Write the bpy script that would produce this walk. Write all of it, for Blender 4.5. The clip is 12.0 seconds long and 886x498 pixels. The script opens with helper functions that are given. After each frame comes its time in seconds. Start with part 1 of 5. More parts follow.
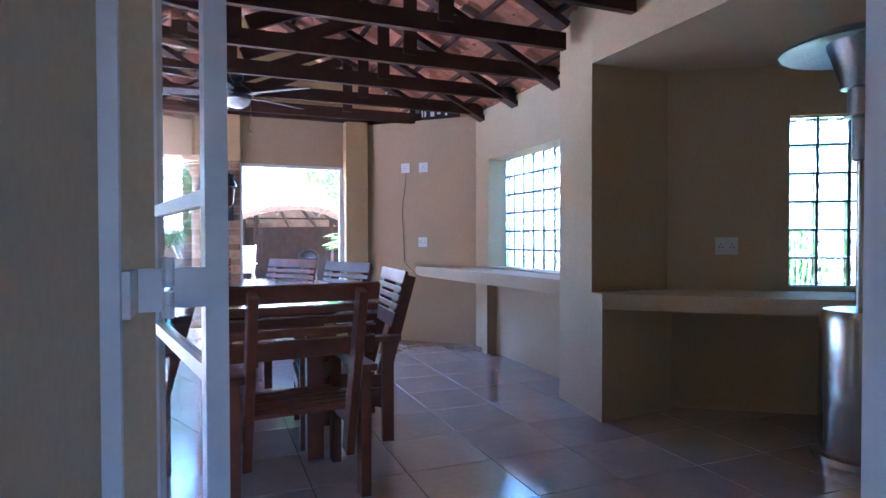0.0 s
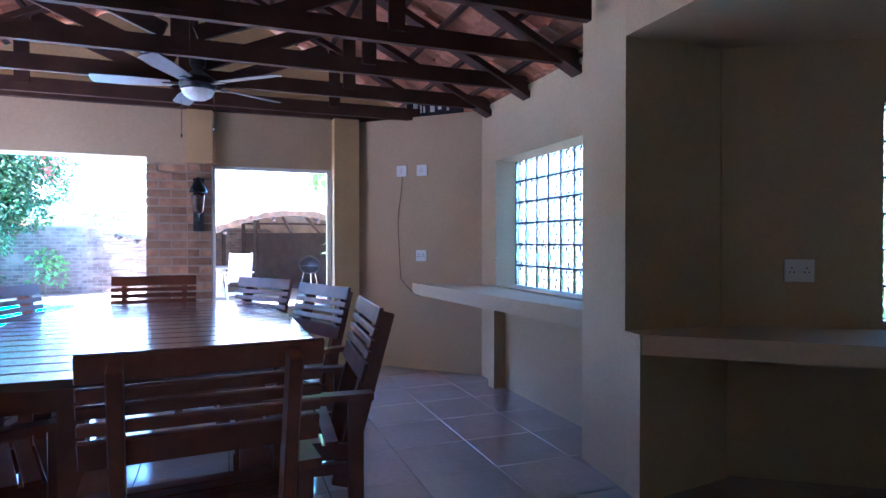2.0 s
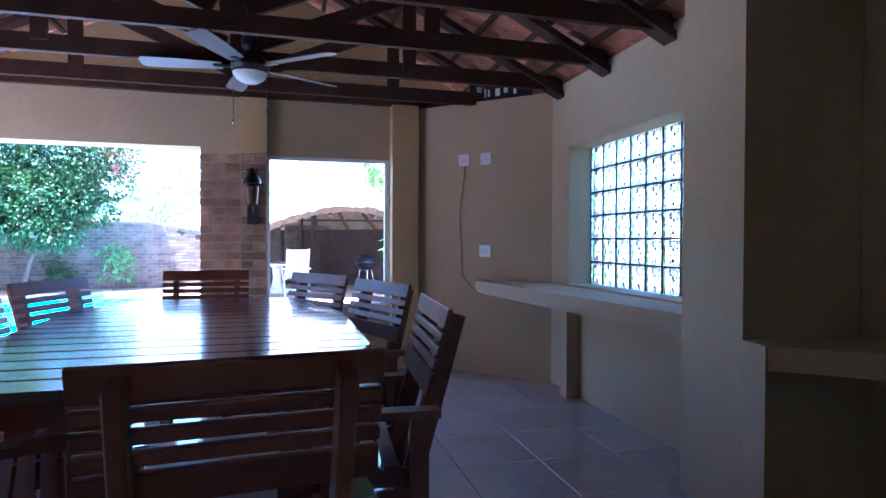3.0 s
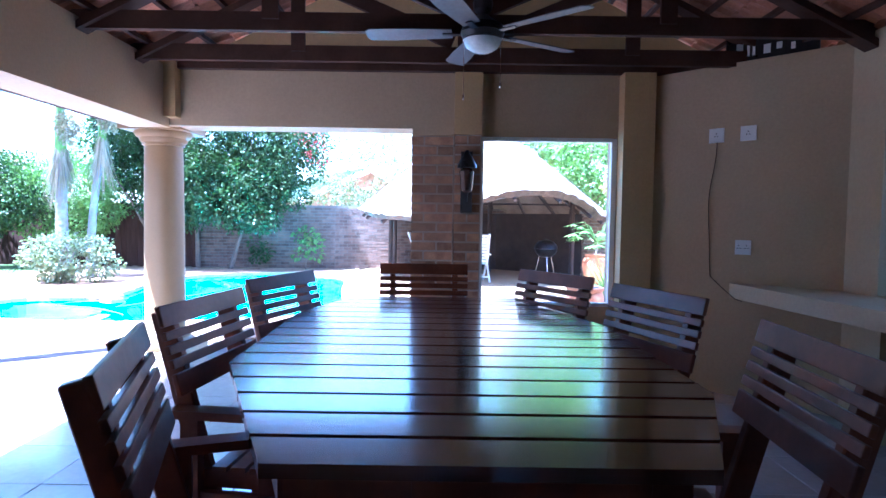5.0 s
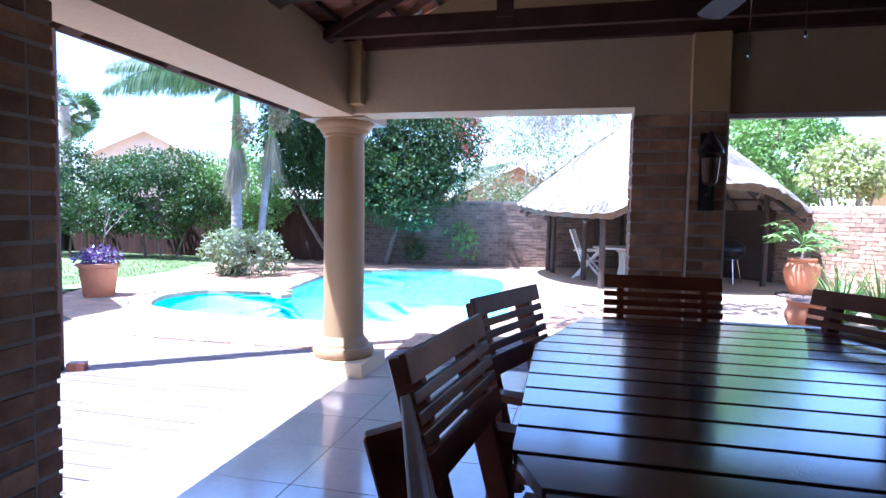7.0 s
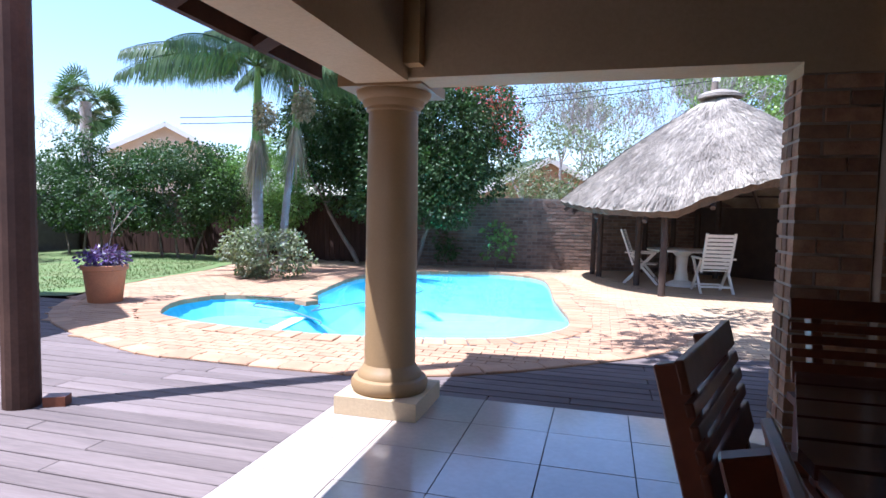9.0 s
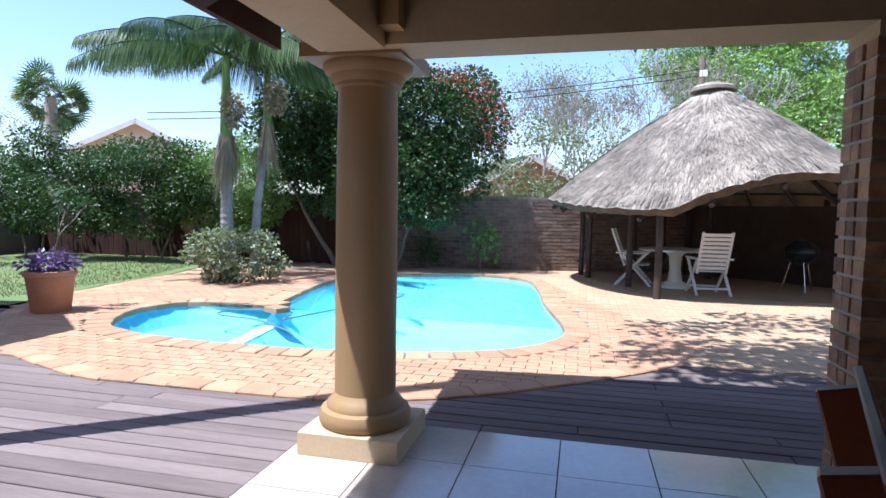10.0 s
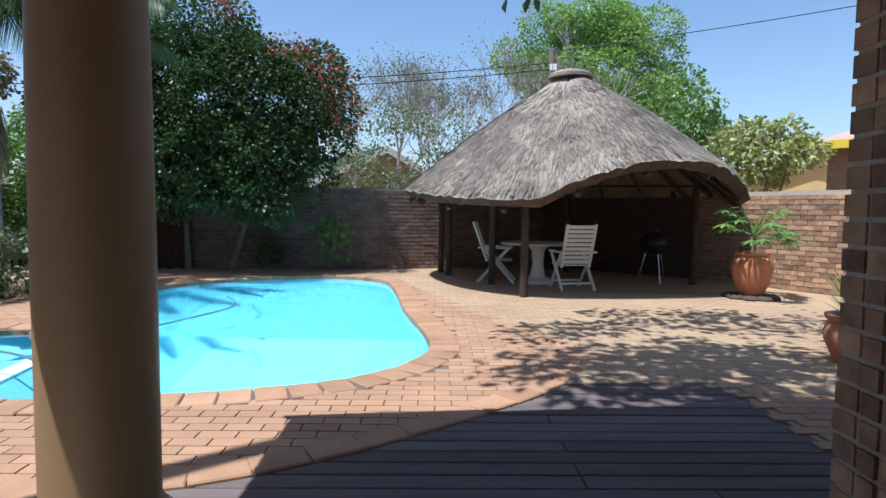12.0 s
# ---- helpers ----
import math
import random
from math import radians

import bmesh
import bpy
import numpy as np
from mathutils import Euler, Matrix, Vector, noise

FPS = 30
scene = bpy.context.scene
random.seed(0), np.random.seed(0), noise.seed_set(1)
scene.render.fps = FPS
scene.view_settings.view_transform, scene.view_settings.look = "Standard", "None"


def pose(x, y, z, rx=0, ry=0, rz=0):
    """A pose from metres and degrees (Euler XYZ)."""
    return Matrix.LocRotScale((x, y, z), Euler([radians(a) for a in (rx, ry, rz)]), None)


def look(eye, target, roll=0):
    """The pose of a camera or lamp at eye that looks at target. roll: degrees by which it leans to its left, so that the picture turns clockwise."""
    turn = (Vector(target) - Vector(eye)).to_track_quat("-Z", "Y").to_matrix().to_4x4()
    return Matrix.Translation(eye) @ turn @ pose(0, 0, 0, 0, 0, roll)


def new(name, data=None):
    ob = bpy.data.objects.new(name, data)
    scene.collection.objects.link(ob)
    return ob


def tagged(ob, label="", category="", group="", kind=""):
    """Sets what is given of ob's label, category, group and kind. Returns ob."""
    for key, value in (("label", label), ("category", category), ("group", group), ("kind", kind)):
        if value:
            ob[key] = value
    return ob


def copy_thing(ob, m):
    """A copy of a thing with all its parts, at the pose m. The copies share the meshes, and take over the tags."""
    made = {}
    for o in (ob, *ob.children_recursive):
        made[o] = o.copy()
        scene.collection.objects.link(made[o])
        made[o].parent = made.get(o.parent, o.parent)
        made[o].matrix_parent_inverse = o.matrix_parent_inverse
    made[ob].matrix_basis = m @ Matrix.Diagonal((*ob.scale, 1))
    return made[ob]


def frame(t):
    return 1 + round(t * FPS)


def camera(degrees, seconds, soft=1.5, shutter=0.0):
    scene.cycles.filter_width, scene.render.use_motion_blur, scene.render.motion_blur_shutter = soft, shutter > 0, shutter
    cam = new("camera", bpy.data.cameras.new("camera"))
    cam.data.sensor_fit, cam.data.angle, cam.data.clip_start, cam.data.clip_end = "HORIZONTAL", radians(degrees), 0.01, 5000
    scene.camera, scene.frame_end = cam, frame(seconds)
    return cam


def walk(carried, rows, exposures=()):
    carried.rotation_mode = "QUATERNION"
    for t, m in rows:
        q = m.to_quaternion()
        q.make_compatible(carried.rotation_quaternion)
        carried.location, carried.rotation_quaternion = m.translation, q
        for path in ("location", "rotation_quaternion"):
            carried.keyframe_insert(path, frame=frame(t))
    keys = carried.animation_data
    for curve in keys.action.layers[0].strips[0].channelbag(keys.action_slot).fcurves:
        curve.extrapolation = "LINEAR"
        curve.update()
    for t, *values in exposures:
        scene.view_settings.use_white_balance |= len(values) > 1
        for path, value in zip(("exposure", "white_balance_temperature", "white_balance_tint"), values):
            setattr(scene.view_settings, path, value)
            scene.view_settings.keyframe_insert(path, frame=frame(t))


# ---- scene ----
cam = camera(74.4, 12.0)
PATH = [
    (0, (0.837, 0.185, 1.242), (1.578, 2.042, 1.206), -0.1),
    (0.5, (0.967, 0.442, 1.248), (1.712, 2.297, 1.217), -0.1),
    (1, (1.065, 0.633, 1.243), (1.813, 2.487, 1.213), -0.1),
    (1.5, (1.195, 0.83, 1.304), (1.931, 2.69, 1.282), -0.0),
    (2, (1.279, 0.971, 1.346), (1.98, 2.843, 1.321), 0.0),
    (2.5, (1.323, 1.179, 1.337), (1.959, 3.075, 1.31), 0.1),
    (3, (1.337, 1.421, 1.307), (1.86, 3.351, 1.276), 0.2),
    (5, (0.852, 2.182, 1.378), (0.849, 4.18, 1.281), 0.8),
    (5.5, (0.721, 2.399, 1.378), (0.552, 4.39, 1.274), 1.0),
    (6, (0.555, 2.576, 1.362), (0.232, 4.547, 1.25), 1.1),
    (6.5, (0.388, 2.748, 1.371), (-0.023, 4.702, 1.254), 1.1),
    (7, (0.212, 2.95, 1.399), (-0.247, 4.893, 1.278), 1.0),
    (7.2, (0.15, 3.031, 1.409), (-0.329, 4.968, 1.28), 1.1),
    (8.8, (-0.364, 3.839, 1.381), (-0.887, 5.765, 1.256), 1.2),
    (9, (-0.421, 3.953, 1.374), (-0.943, 5.879, 1.247), 1.2),
    (9.5, (-0.549, 4.257, 1.354), (-1.054, 6.188, 1.225), 1.2),
    (10, (-0.62, 4.587, 1.363), (-1.079, 6.53, 1.235), 1.0),
    (10.5, (-0.673, 4.906, 1.354), (-1.056, 6.865, 1.226), 0.9),
    (11, (-0.723, 5.237, 1.347), (-0.961, 7.219, 1.221), 0.7),
    (11.5, (-0.732, 5.57, 1.319), (-0.813, 7.565, 1.193), 0.6),
    (12, (-0.738, 5.885, 1.29), (-0.708, 7.880, 1.158), 0.6),
]
walk(cam, [(t, look(eye, target, roll)) for t, eye, target, roll in PATH],
     [(0, 5.45, 4250, 20), (2.0, 4.85, 4100, 20), (3.2, 4.3, 4100, 19), (5.0, 3.8, 4100, 18), (6.5, 2.85, 4500, 22), (7.2, 2.5, 4600, 22), (8.8, 1.55, 5050, 19), (10.0, 1.22, 5250, 15), (12.0, 0.52, 5400, 11)])

# ---- light ----
SUN_DIR = Vector((0.79, 0.61, -2.6)).normalized()
world = bpy.data.worlds.new("sky")
scene.world = world
world.use_nodes = True
wn = world.node_tree
sky = wn.nodes.new("ShaderNodeTexSky")
sky.sky_type, sky.sun_disc = "NISHITA", False
sky.sun_elevation = math.asin(-SUN_DIR.z)
sky.sun_rotation = math.atan2(-SUN_DIR.x, -SUN_DIR.y)
sky.air_density, sky.dust_density, sky.ozone_density = 1.2, 1.0, 0.6
wn.links.new(sky.outputs[0], wn.nodes["Background"].inputs[0])
wn.nodes["Background"].inputs[1].default_value = 0.105
sun = new("sun", bpy.data.lights.new("sun", "SUN"))
sun.data.energy, sun.data.angle, sun.data.color = 5.0, radians(0.5), (1.0, 0.95, 0.86)
sun.matrix_world = look((0, 0, 30), Vector((0, 0, 30)) + SUN_DIR)


# ---- mesh helpers ----
def bm_new():
    return bmesh.new()


def box(bm, x0, x1, y0, y1, z0, z1, m=None):
    vs = [bm.verts.new((x, y, z)) for z in (z0, z1) for x, y in ((x0, y0), (x1, y0), (x1, y1), (x0, y1))]
    for f in ((3, 2, 1, 0), (4, 5, 6, 7), (0, 1, 5, 4), (1, 2, 6, 5), (2, 3, 7, 6), (3, 0, 4, 7)):
        bm.faces.new([vs[i] for i in f])
    if m is not None:
        bmesh.ops.transform(bm, matrix=m, verts=vs)
    return vs


def bevel(bm, w=0.004, seg=1):
    bmesh.ops.bevel(bm, geom=[e for e in bm.edges if e.calc_face_angle(0) > 0.5], offset=w, segments=seg, affect="EDGES", profile=0.6)


def strut(bm, a, b, w, h, up=(0, 0, 1)):
    """A squared timber from a to b, w wide and h along up."""
    a, b = Vector(a), Vector(b)
    d = (b - a)
    length = d.length
    z = d.normalized()
    x = Vector(up).cross(z)
    x = x.normalized() if x.length > 1e-5 else Vector((1, 0, 0))
    y = z.cross(x)
    m = Matrix((x, y, z)).transposed().to_4x4()
    m.translation = a
    return box(bm, -w / 2, w / 2, -h / 2, h / 2, 0, length, m)


def prism(bm, pts, z0, z1):
    """An upright prism on a plan outline, counter-clockwise."""
    lo = [bm.verts.new((x, y, z0)) for x, y in pts]
    hi = [bm.verts.new((x, y, z1)) for x, y in pts]
    n = len(pts)
    bm.faces.new(hi)
    bm.faces.new(lo[::-1])
    for i in range(n):
        bm.faces.new((lo[i], lo[(i + 1) % n], hi[(i + 1) % n], hi[i]))
    return lo + hi


def lathe(bm, profile, seg=24, m=None, closed=True):
    rings = []
    for r, z in profile:
        rings.append([bm.verts.new((r * math.cos(2 * math.pi * i / seg), r * math.sin(2 * math.pi * i / seg), z)) for i in range(seg)])
    for a, b in zip(rings, rings[1:]):
        for i in range(seg):
            bm.faces.new((a[i], a[(i + 1) % seg], b[(i + 1) % seg], b[i]))
    if closed:
        bm.faces.new(rings[0][::-1])
        bm.faces.new(rings[-1])
    vs = [v for r in rings for v in r]
    if m is not None:
        bmesh.ops.transform(bm, matrix=m, verts=vs)
    return vs


def tube(bm, pts, radius, seg=6):
    """A round bar along pts; radius may be a list."""
    pts = [Vector(p) for p in pts]
    rad = radius if isinstance(radius, (list, tuple)) else [radius] * len(pts)
    rings, last = [], None
    for i, p in enumerate(pts):
        d = (pts[min(i + 1, len(pts) - 1)] - pts[max(i - 1, 0)]).normalized()
        ref = Vector((0, 0, 1)) if abs(d.z) < 0.9 else Vector((1, 0, 0))
        x = d.cross(ref).normalized() if last is None else (last - d * last.dot(d)).normalized()
        last = x
        y = d.cross(x)
        rings.append([bm.verts.new(p + (x * math.cos(2 * math.pi * k / seg) + y * math.sin(2 * math.pi * k / seg)) * rad[i]) for k in range(seg)])
    for a, b in zip(rings, rings[1:]):
        for k in range(seg):
            bm.faces.new((a[k], a[(k + 1) % seg], b[(k + 1) % seg], b[k]))
    bm.faces.new(rings[0][::-1])
    bm.faces.new(rings[-1])


def mesh_of(name, bm, material, smooth=False, recalc=True):
    if recalc:
        bmesh.ops.recalc_face_normals(bm, faces=bm.faces)
    me = bpy.data.meshes.new(name)
    bm.to_mesh(me)
    bm.free()
    me.materials.append(material)
    if smooth:
        me.shade_smooth()
        me.set_sharp_from_angle(angle=radians(38))
    return me


def part(name, bm, material, parent=None, label="", smooth=False, m=None, recalc=True):
    """Links a bmesh as one mesh object under a thing or a part."""
    ob = new(name, bm if isinstance(bm, bpy.types.Mesh) else mesh_of(name, bm, material, smooth, recalc))
    if parent is not None:
        ob.parent = parent
    if m is not None:
        ob.matrix_basis = m
    if label:
        ob["label"] = label
    return ob


def thing(name, label, category, group="", m=None, kind=""):
    ob = new(name)
    ob.empty_display_size = 0.1
    if m is not None:
        ob.matrix_basis = m
    return tagged(ob, label, category, group, kind)


def structure(name, bm, material, label="", category="", smooth=False):
    return tagged(part(name, bm, material, None, smooth=smooth), label, category, "", "structure")


def spline(pts, n=8, closed=True):
    """A smooth curve through plan points."""
    out, k = [], len(pts)
    for i in range(k if closed else k - 1):
        p = [Vector(pts[(i + j) % k] if closed else pts[min(max(i + j, 0), k - 1)]) for j in (-1, 0, 1, 2)]
        for s in range(n):
            t = s / n
            out.append(0.5 * (2 * p[1] + (p[2] - p[0]) * t + (2 * p[0] - 5 * p[1] + 4 * p[2] - p[3]) * t * t + (3 * p[1] - p[0] - 3 * p[2] + p[3]) * t ** 3))
    if not closed:
        out.append(Vector(pts[-1]))
    return out


# ---- materials ----
def mat(name, base, rough=0.6, second=None, scale=3.0, fine=60.0, amount=0.5, bump=0.15, bump_dist=0.004, metal=0.0, spec=0.5, stretch=(1, 1, 1), rand=0.0, island=0.0,
        rough_var=0.12, coat=0.0, trans=0.0, grime=0.25, ior=1.45):
    """A worn surface: blotches at one scale, grain at another, relief, and an uneven gloss."""
    m = bpy.data.materials.new(name)
    m.use_nodes = True
    nt = m.node_tree
    N, L = nt.nodes.new, nt.links.new
    b = nt.nodes["Principled BSDF"]
    co = N("ShaderNodeTexCoord")
    mp = N("ShaderNodeMapping")
    mp.inputs["Scale"].default_value = stretch
    L(co.outputs["Object"], mp.inputs[0])
    vec = mp.outputs[0]
    if rand:
        info = N("ShaderNodeObjectInfo")
        off = N("ShaderNodeVectorMath")
        off.operation = "MULTIPLY_ADD"
        off.inputs[1].default_value = (37, 17, 23)
        L(info.outputs["Random"], off.inputs[0])
        L(vec, off.inputs[2])
        vec = off.outputs[0]
    n1, n2 = N("ShaderNodeTexNoise"), N("ShaderNodeTexNoise")
    n1.inputs["Scale"].default_value, n1.inputs["Detail"].default_value, n1.inputs["Roughness"].default_value = scale, 5, 0.6
    n2.inputs["Scale"].default_value, n2.inputs["Detail"].default_value = fine, 4
    L(vec, n1.inputs[0])
    L(vec, n2.inputs[0])
    second = second or tuple(c * 0.62 for c in base)
    ramp = N("ShaderNodeMapRange")
    ramp.inputs[1].default_value, ramp.inputs[2].default_value = 0.36, 0.66
    L(n1.outputs[0], ramp.inputs[0])
    mix = N("ShaderNodeMix")
    mix.data_type = "RGBA"
    mix.inputs[6].default_value, mix.inputs[7].default_value = (*base, 1), (*second, 1)
    sc = N("ShaderNodeMath")
    sc.operation = "MULTIPLY"
    sc.inputs[1].default_value = amount
    L(ramp.outputs[0], sc.inputs[0])
    L(sc.outputs[0], mix.inputs[0])
    col = mix.outputs[2]
    hsv = N("ShaderNodeHueSaturation")
    val = N("ShaderNodeMapRange")
    val.inputs[3].default_value, val.inputs[4].default_value = 1 - grime, 1 + grime
    L(n2.outputs[0], val.inputs[0])
    L(col, hsv.inputs["Color"])
    v = val.outputs[0]
    for on, node, out in ((rand, "ShaderNodeObjectInfo", "Random"), (island, "ShaderNodeNewGeometry", "Random Per Island")):
        if on:
            src = N(node)
            r = N("ShaderNodeMapRange")
            r.inputs[3].default_value, r.inputs[4].default_value = 1 - on, 1 + on
            L(src.outputs[out], r.inputs[0])
            mul = N("ShaderNodeMath")
            mul.operation = "MULTIPLY"
            L(v, mul.inputs[0])
            L(r.outputs[0], mul.inputs[1])
            v = mul.outputs[0]
    L(v, hsv.inputs["Value"])
    L(hsv.outputs[0], b.inputs["Base Color"])
    rr = N("ShaderNodeMapRange")
    rr.inputs[3].default_value, rr.inputs[4].default_value = max(rough - rough_var, 0.02), min(rough + rough_var, 1)
    L(n1.outputs[0], rr.inputs[0])
    L(rr.outputs[0], b.inputs["Roughness"])
    b.inputs["Metallic"].default_value = metal
    b.inputs["Specular IOR Level"].default_value = spec
    b.inputs["Coat Weight"].default_value = coat
    b.inputs["Coat Roughness"].default_value = 0.12
    b.inputs["Transmission Weight"].default_value = trans
    b.inputs["IOR"].default_value = ior
    if bump:
        bp = N("ShaderNodeBump")
        bp.inputs["Strength"].default_value, bp.inputs["Distance"].default_value = bump, bump_dist
        add = N("ShaderNodeMath")
        L(n1.outputs[0], add.inputs[0])
        L(n2.outputs[0], add.inputs[1])
        L(add.outputs[0], bp.inputs["Height"])
        L(bp.outputs[0], b.inputs["Normal"])
    return m


M_PLASTER = mat("tan_plaster", (0.515, 0.387, 0.228), 0.75, (0.45, 0.332, 0.193), 1.3, 45, 0.5, 0.35, 0.006, grime=0.12)
M_TRIM = mat("ochre_plaster", (0.56, 0.385, 0.175), 0.7, (0.48, 0.32, 0.14), 1.5, 50, 0.5, 0.3, 0.005, grime=0.12)
# ochre gable paint, raised above M_TRIM to stand in for bounced light
M_GABLE = mat("brightened_gable_ochre", (0.66, 0.47, 0.22), 0.7, (0.57, 0.40, 0.18), 1.5, 50, 0.5, 0.3, 0.005, grime=0.12)
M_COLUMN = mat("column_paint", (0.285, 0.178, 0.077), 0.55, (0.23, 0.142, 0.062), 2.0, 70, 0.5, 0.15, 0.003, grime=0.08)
M_TIMBER = mat("dark_timber", (0.085, 0.045, 0.03), 0.75, (0.045, 0.024, 0.017), 2.5, 40, 0.8, 0.25, 0.004, stretch=(1, 1, 1), grime=0.3, spec=0.2)
M_TILE_ROOF = mat("clay_roof_tile", (0.47, 0.21, 0.11), 0.85, (0.26, 0.12, 0.08), 5, 50, 0.8, 0.4, 0.006, island=0.25)
M_FLOOR = mat("floor_tile", (0.47, 0.39, 0.335), 0.13, (0.38, 0.31, 0.265), 2.2, 30, 0.6, 0.06, 0.002, rand=0.06, grime=0.12, spec=0.9, coat=0.7, rough_var=0.06)
M_GROUT = mat("grout", (0.14, 0.11, 0.09), 0.9, None, 6, 90, 0.5)
M_BRICK = mat("face_brick", (0.46, 0.285, 0.165), 0.85, (0.21, 0.11, 0.07), 9, 90, 0.8, 0.5, 0.005, rand=0.42, grime=0.2)
M_BRICK_STUFF = mat("face_brick_joined", (0.40, 0.27, 0.18), 0.88, (0.20, 0.125, 0.09), 5, 70, 0.8, 0.5, 0.005, island=0.3, grime=0.2)
# face brick and mortar darkened in colour for tree shade on the walls
M_BRICK_SHADE = mat("shade_darkened_brick", (0.20, 0.130, 0.095), 0.9, (0.10, 0.07, 0.055), 4, 60, 0.8, 0.5, 0.005, island=0.3, grime=0.25)
M_MORTAR_SHADE = mat("shade_darkened_mortar", (0.20, 0.17, 0.14), 0.95, None, 8, 120, 0.5, 0.5)
M_MORTAR = mat("mortar", (0.50, 0.43, 0.34), 0.95, None, 8, 120, 0.5, 0.5)
M_PAVER = mat("clay_paver", (0.39, 0.225, 0.125), 0.85, (0.28, 0.155, 0.085), 3, 60, 0.7, 0.4, 0.004, rand=0.16, grime=0.15)
M_PAVER_STUFF = mat("clay_paver_joined", (0.39, 0.23, 0.13), 0.9, (0.29, 0.165, 0.095), 1.2, 60, 0.7, 0.4, 0.004, island=0.10, grime=0.15)
M_SAND_PAVER = mat("sandy_worn_paver", (0.40, 0.285, 0.165), 0.95, (0.32, 0.20, 0.12), 0.7, 55, 0.8, 0.4, 0.004, island=0.05, grime=0.2)
M_SAND = mat("sandy_paving", (0.38, 0.265, 0.155), 0.95, (0.31, 0.205, 0.12), 0.8, 40, 0.7, 0.4, 0.006, grime=0.15)
M_DECK = mat("weathered_deck", (0.178, 0.140, 0.127), 0.92, (0.112, 0.088, 0.08), 1.6, 26, 0.7, 0.4, 0.003, stretch=(0.35, 3.0, 1), rand=0.14, grime=0.2, spec=0.08)
M_WOOD = mat("varnished_wood", (0.19, 0.062, 0.028), 0.42, (0.10, 0.032, 0.017), 4, 34, 0.8, 0.18, 0.002, rand=0.14, grime=0.22, coat=0.08, spec=0.35)
M_TABLE = mat("varnished_tabletop", (0.08, 0.028, 0.017), 0.20, (0.045, 0.02, 0.013), 3, 26, 0.8, 0.10, 0.0015, stretch=(0.4, 4, 1), rand=0.12, grime=0.2, coat=1.0, rough_var=0.06, spec=0.5)
M_WHITE = mat("white_paint", (0.78, 0.77, 0.74), 0.45, (0.66, 0.64, 0.6), 3, 50, 0.4, 0.1, 0.002, grime=0.06)
M_PLASTIC = mat("white_plastic", (0.75, 0.72, 0.64), 0.5, (0.62, 0.58, 0.5), 4, 60, 0.5, 0.08, 0.002, grime=0.08)
M_SOCKET = mat("socket_plastic", (0.80, 0.80, 0.79), 0.35, None, 5, 60, 0.1, 0.0, grime=0.03)
M_BLACK = mat("black_enamel", (0.02, 0.02, 0.022), 0.3, None, 8, 80, 0.4, 0.1, 0.002)
M_STEEL = mat("stainless_steel", (0.58, 0.57, 0.56), 0.24, (0.45, 0.44, 0.43), 6, 80, 0.5, 0.06, 0.001, metal=1.0, stretch=(3, 3, 0.4))
M_HOOD = mat("dull_aluminium", (0.34, 0.34, 0.35), 0.42, (0.28, 0.28, 0.29), 4, 60, 0.5, 0.05, 0.001, metal=1.0)
M_HOSE = mat("grey_blue_hose", (0.10, 0.17, 0.22), 0.5, None, 5, 60, 0.3)
M_FROST = mat("frosted_glass", (0.85, 0.86, 0.84), 0.55, None, 5, 40, 0.1, 0.0, trans=0.35)
M_GREY_BLADE = mat("grey_fan_blade", (0.14, 0.14, 0.15), 0.5, (0.20, 0.20, 0.21), 3, 40, 0.4, 0.05)
M_TERRACOTTA = mat("terracotta", (0.50, 0.20, 0.09), 0.8, (0.36, 0.15, 0.08), 5, 70, 0.6, 0.3, 0.003)
M_POOL = mat("pool_plaster", (0.15, 0.485, 0.62), 0.7, (0.12, 0.44, 0.57), 0.7, 8, 0.5, 0.1)
M_POOL_EDGE = mat("pale_pool_step", (0.62, 0.80, 0.83), 0.7, (0.5, 0.74, 0.8), 2, 20, 0.5, 0.05)
M_THATCH = mat("weathered_thatch", (0.30, 0.255, 0.20), 0.95, (0.12, 0.098, 0.078), 1.3, 45, 0.9, 0.8, 0.02, grime=0.4, island=0.28)
M_THATCH_CUT = mat("cut_thatch", (0.12, 0.08, 0.052), 0.95, (0.06, 0.042, 0.03), 6, 60, 0.8, 0.8, 0.01, grime=0.4)
M_THATCH_IN = mat("thatch_underside", (0.38, 0.29, 0.20), 0.95, (0.22, 0.16, 0.11), 3, 50, 0.7, 0.7, 0.01, grime=0.3)
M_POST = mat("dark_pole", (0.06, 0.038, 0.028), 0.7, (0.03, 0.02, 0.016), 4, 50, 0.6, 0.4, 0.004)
M_GRASS = mat("lawn", (0.11, 0.17, 0.045), 0.9, (0.16, 0.16, 0.06), 2, 60, 0.7, 0.5, 0.01, island=0.3)
M_SOIL = mat("soil", (0.10, 0.07, 0.05), 0.95, (0.06, 0.045, 0.03), 3, 50, 0.6, 0.5, 0.01)
M_BARK = mat("bark", (0.22, 0.17, 0.13), 0.9, (0.13, 0.10, 0.08), 6, 60, 0.7, 0.6, 0.01)
M_PALM_BARK = mat("grey_palm_bark", (0.33, 0.31, 0.30), 0.85, (0.22, 0.20, 0.19), 5, 60, 0.6, 0.4, 0.006)


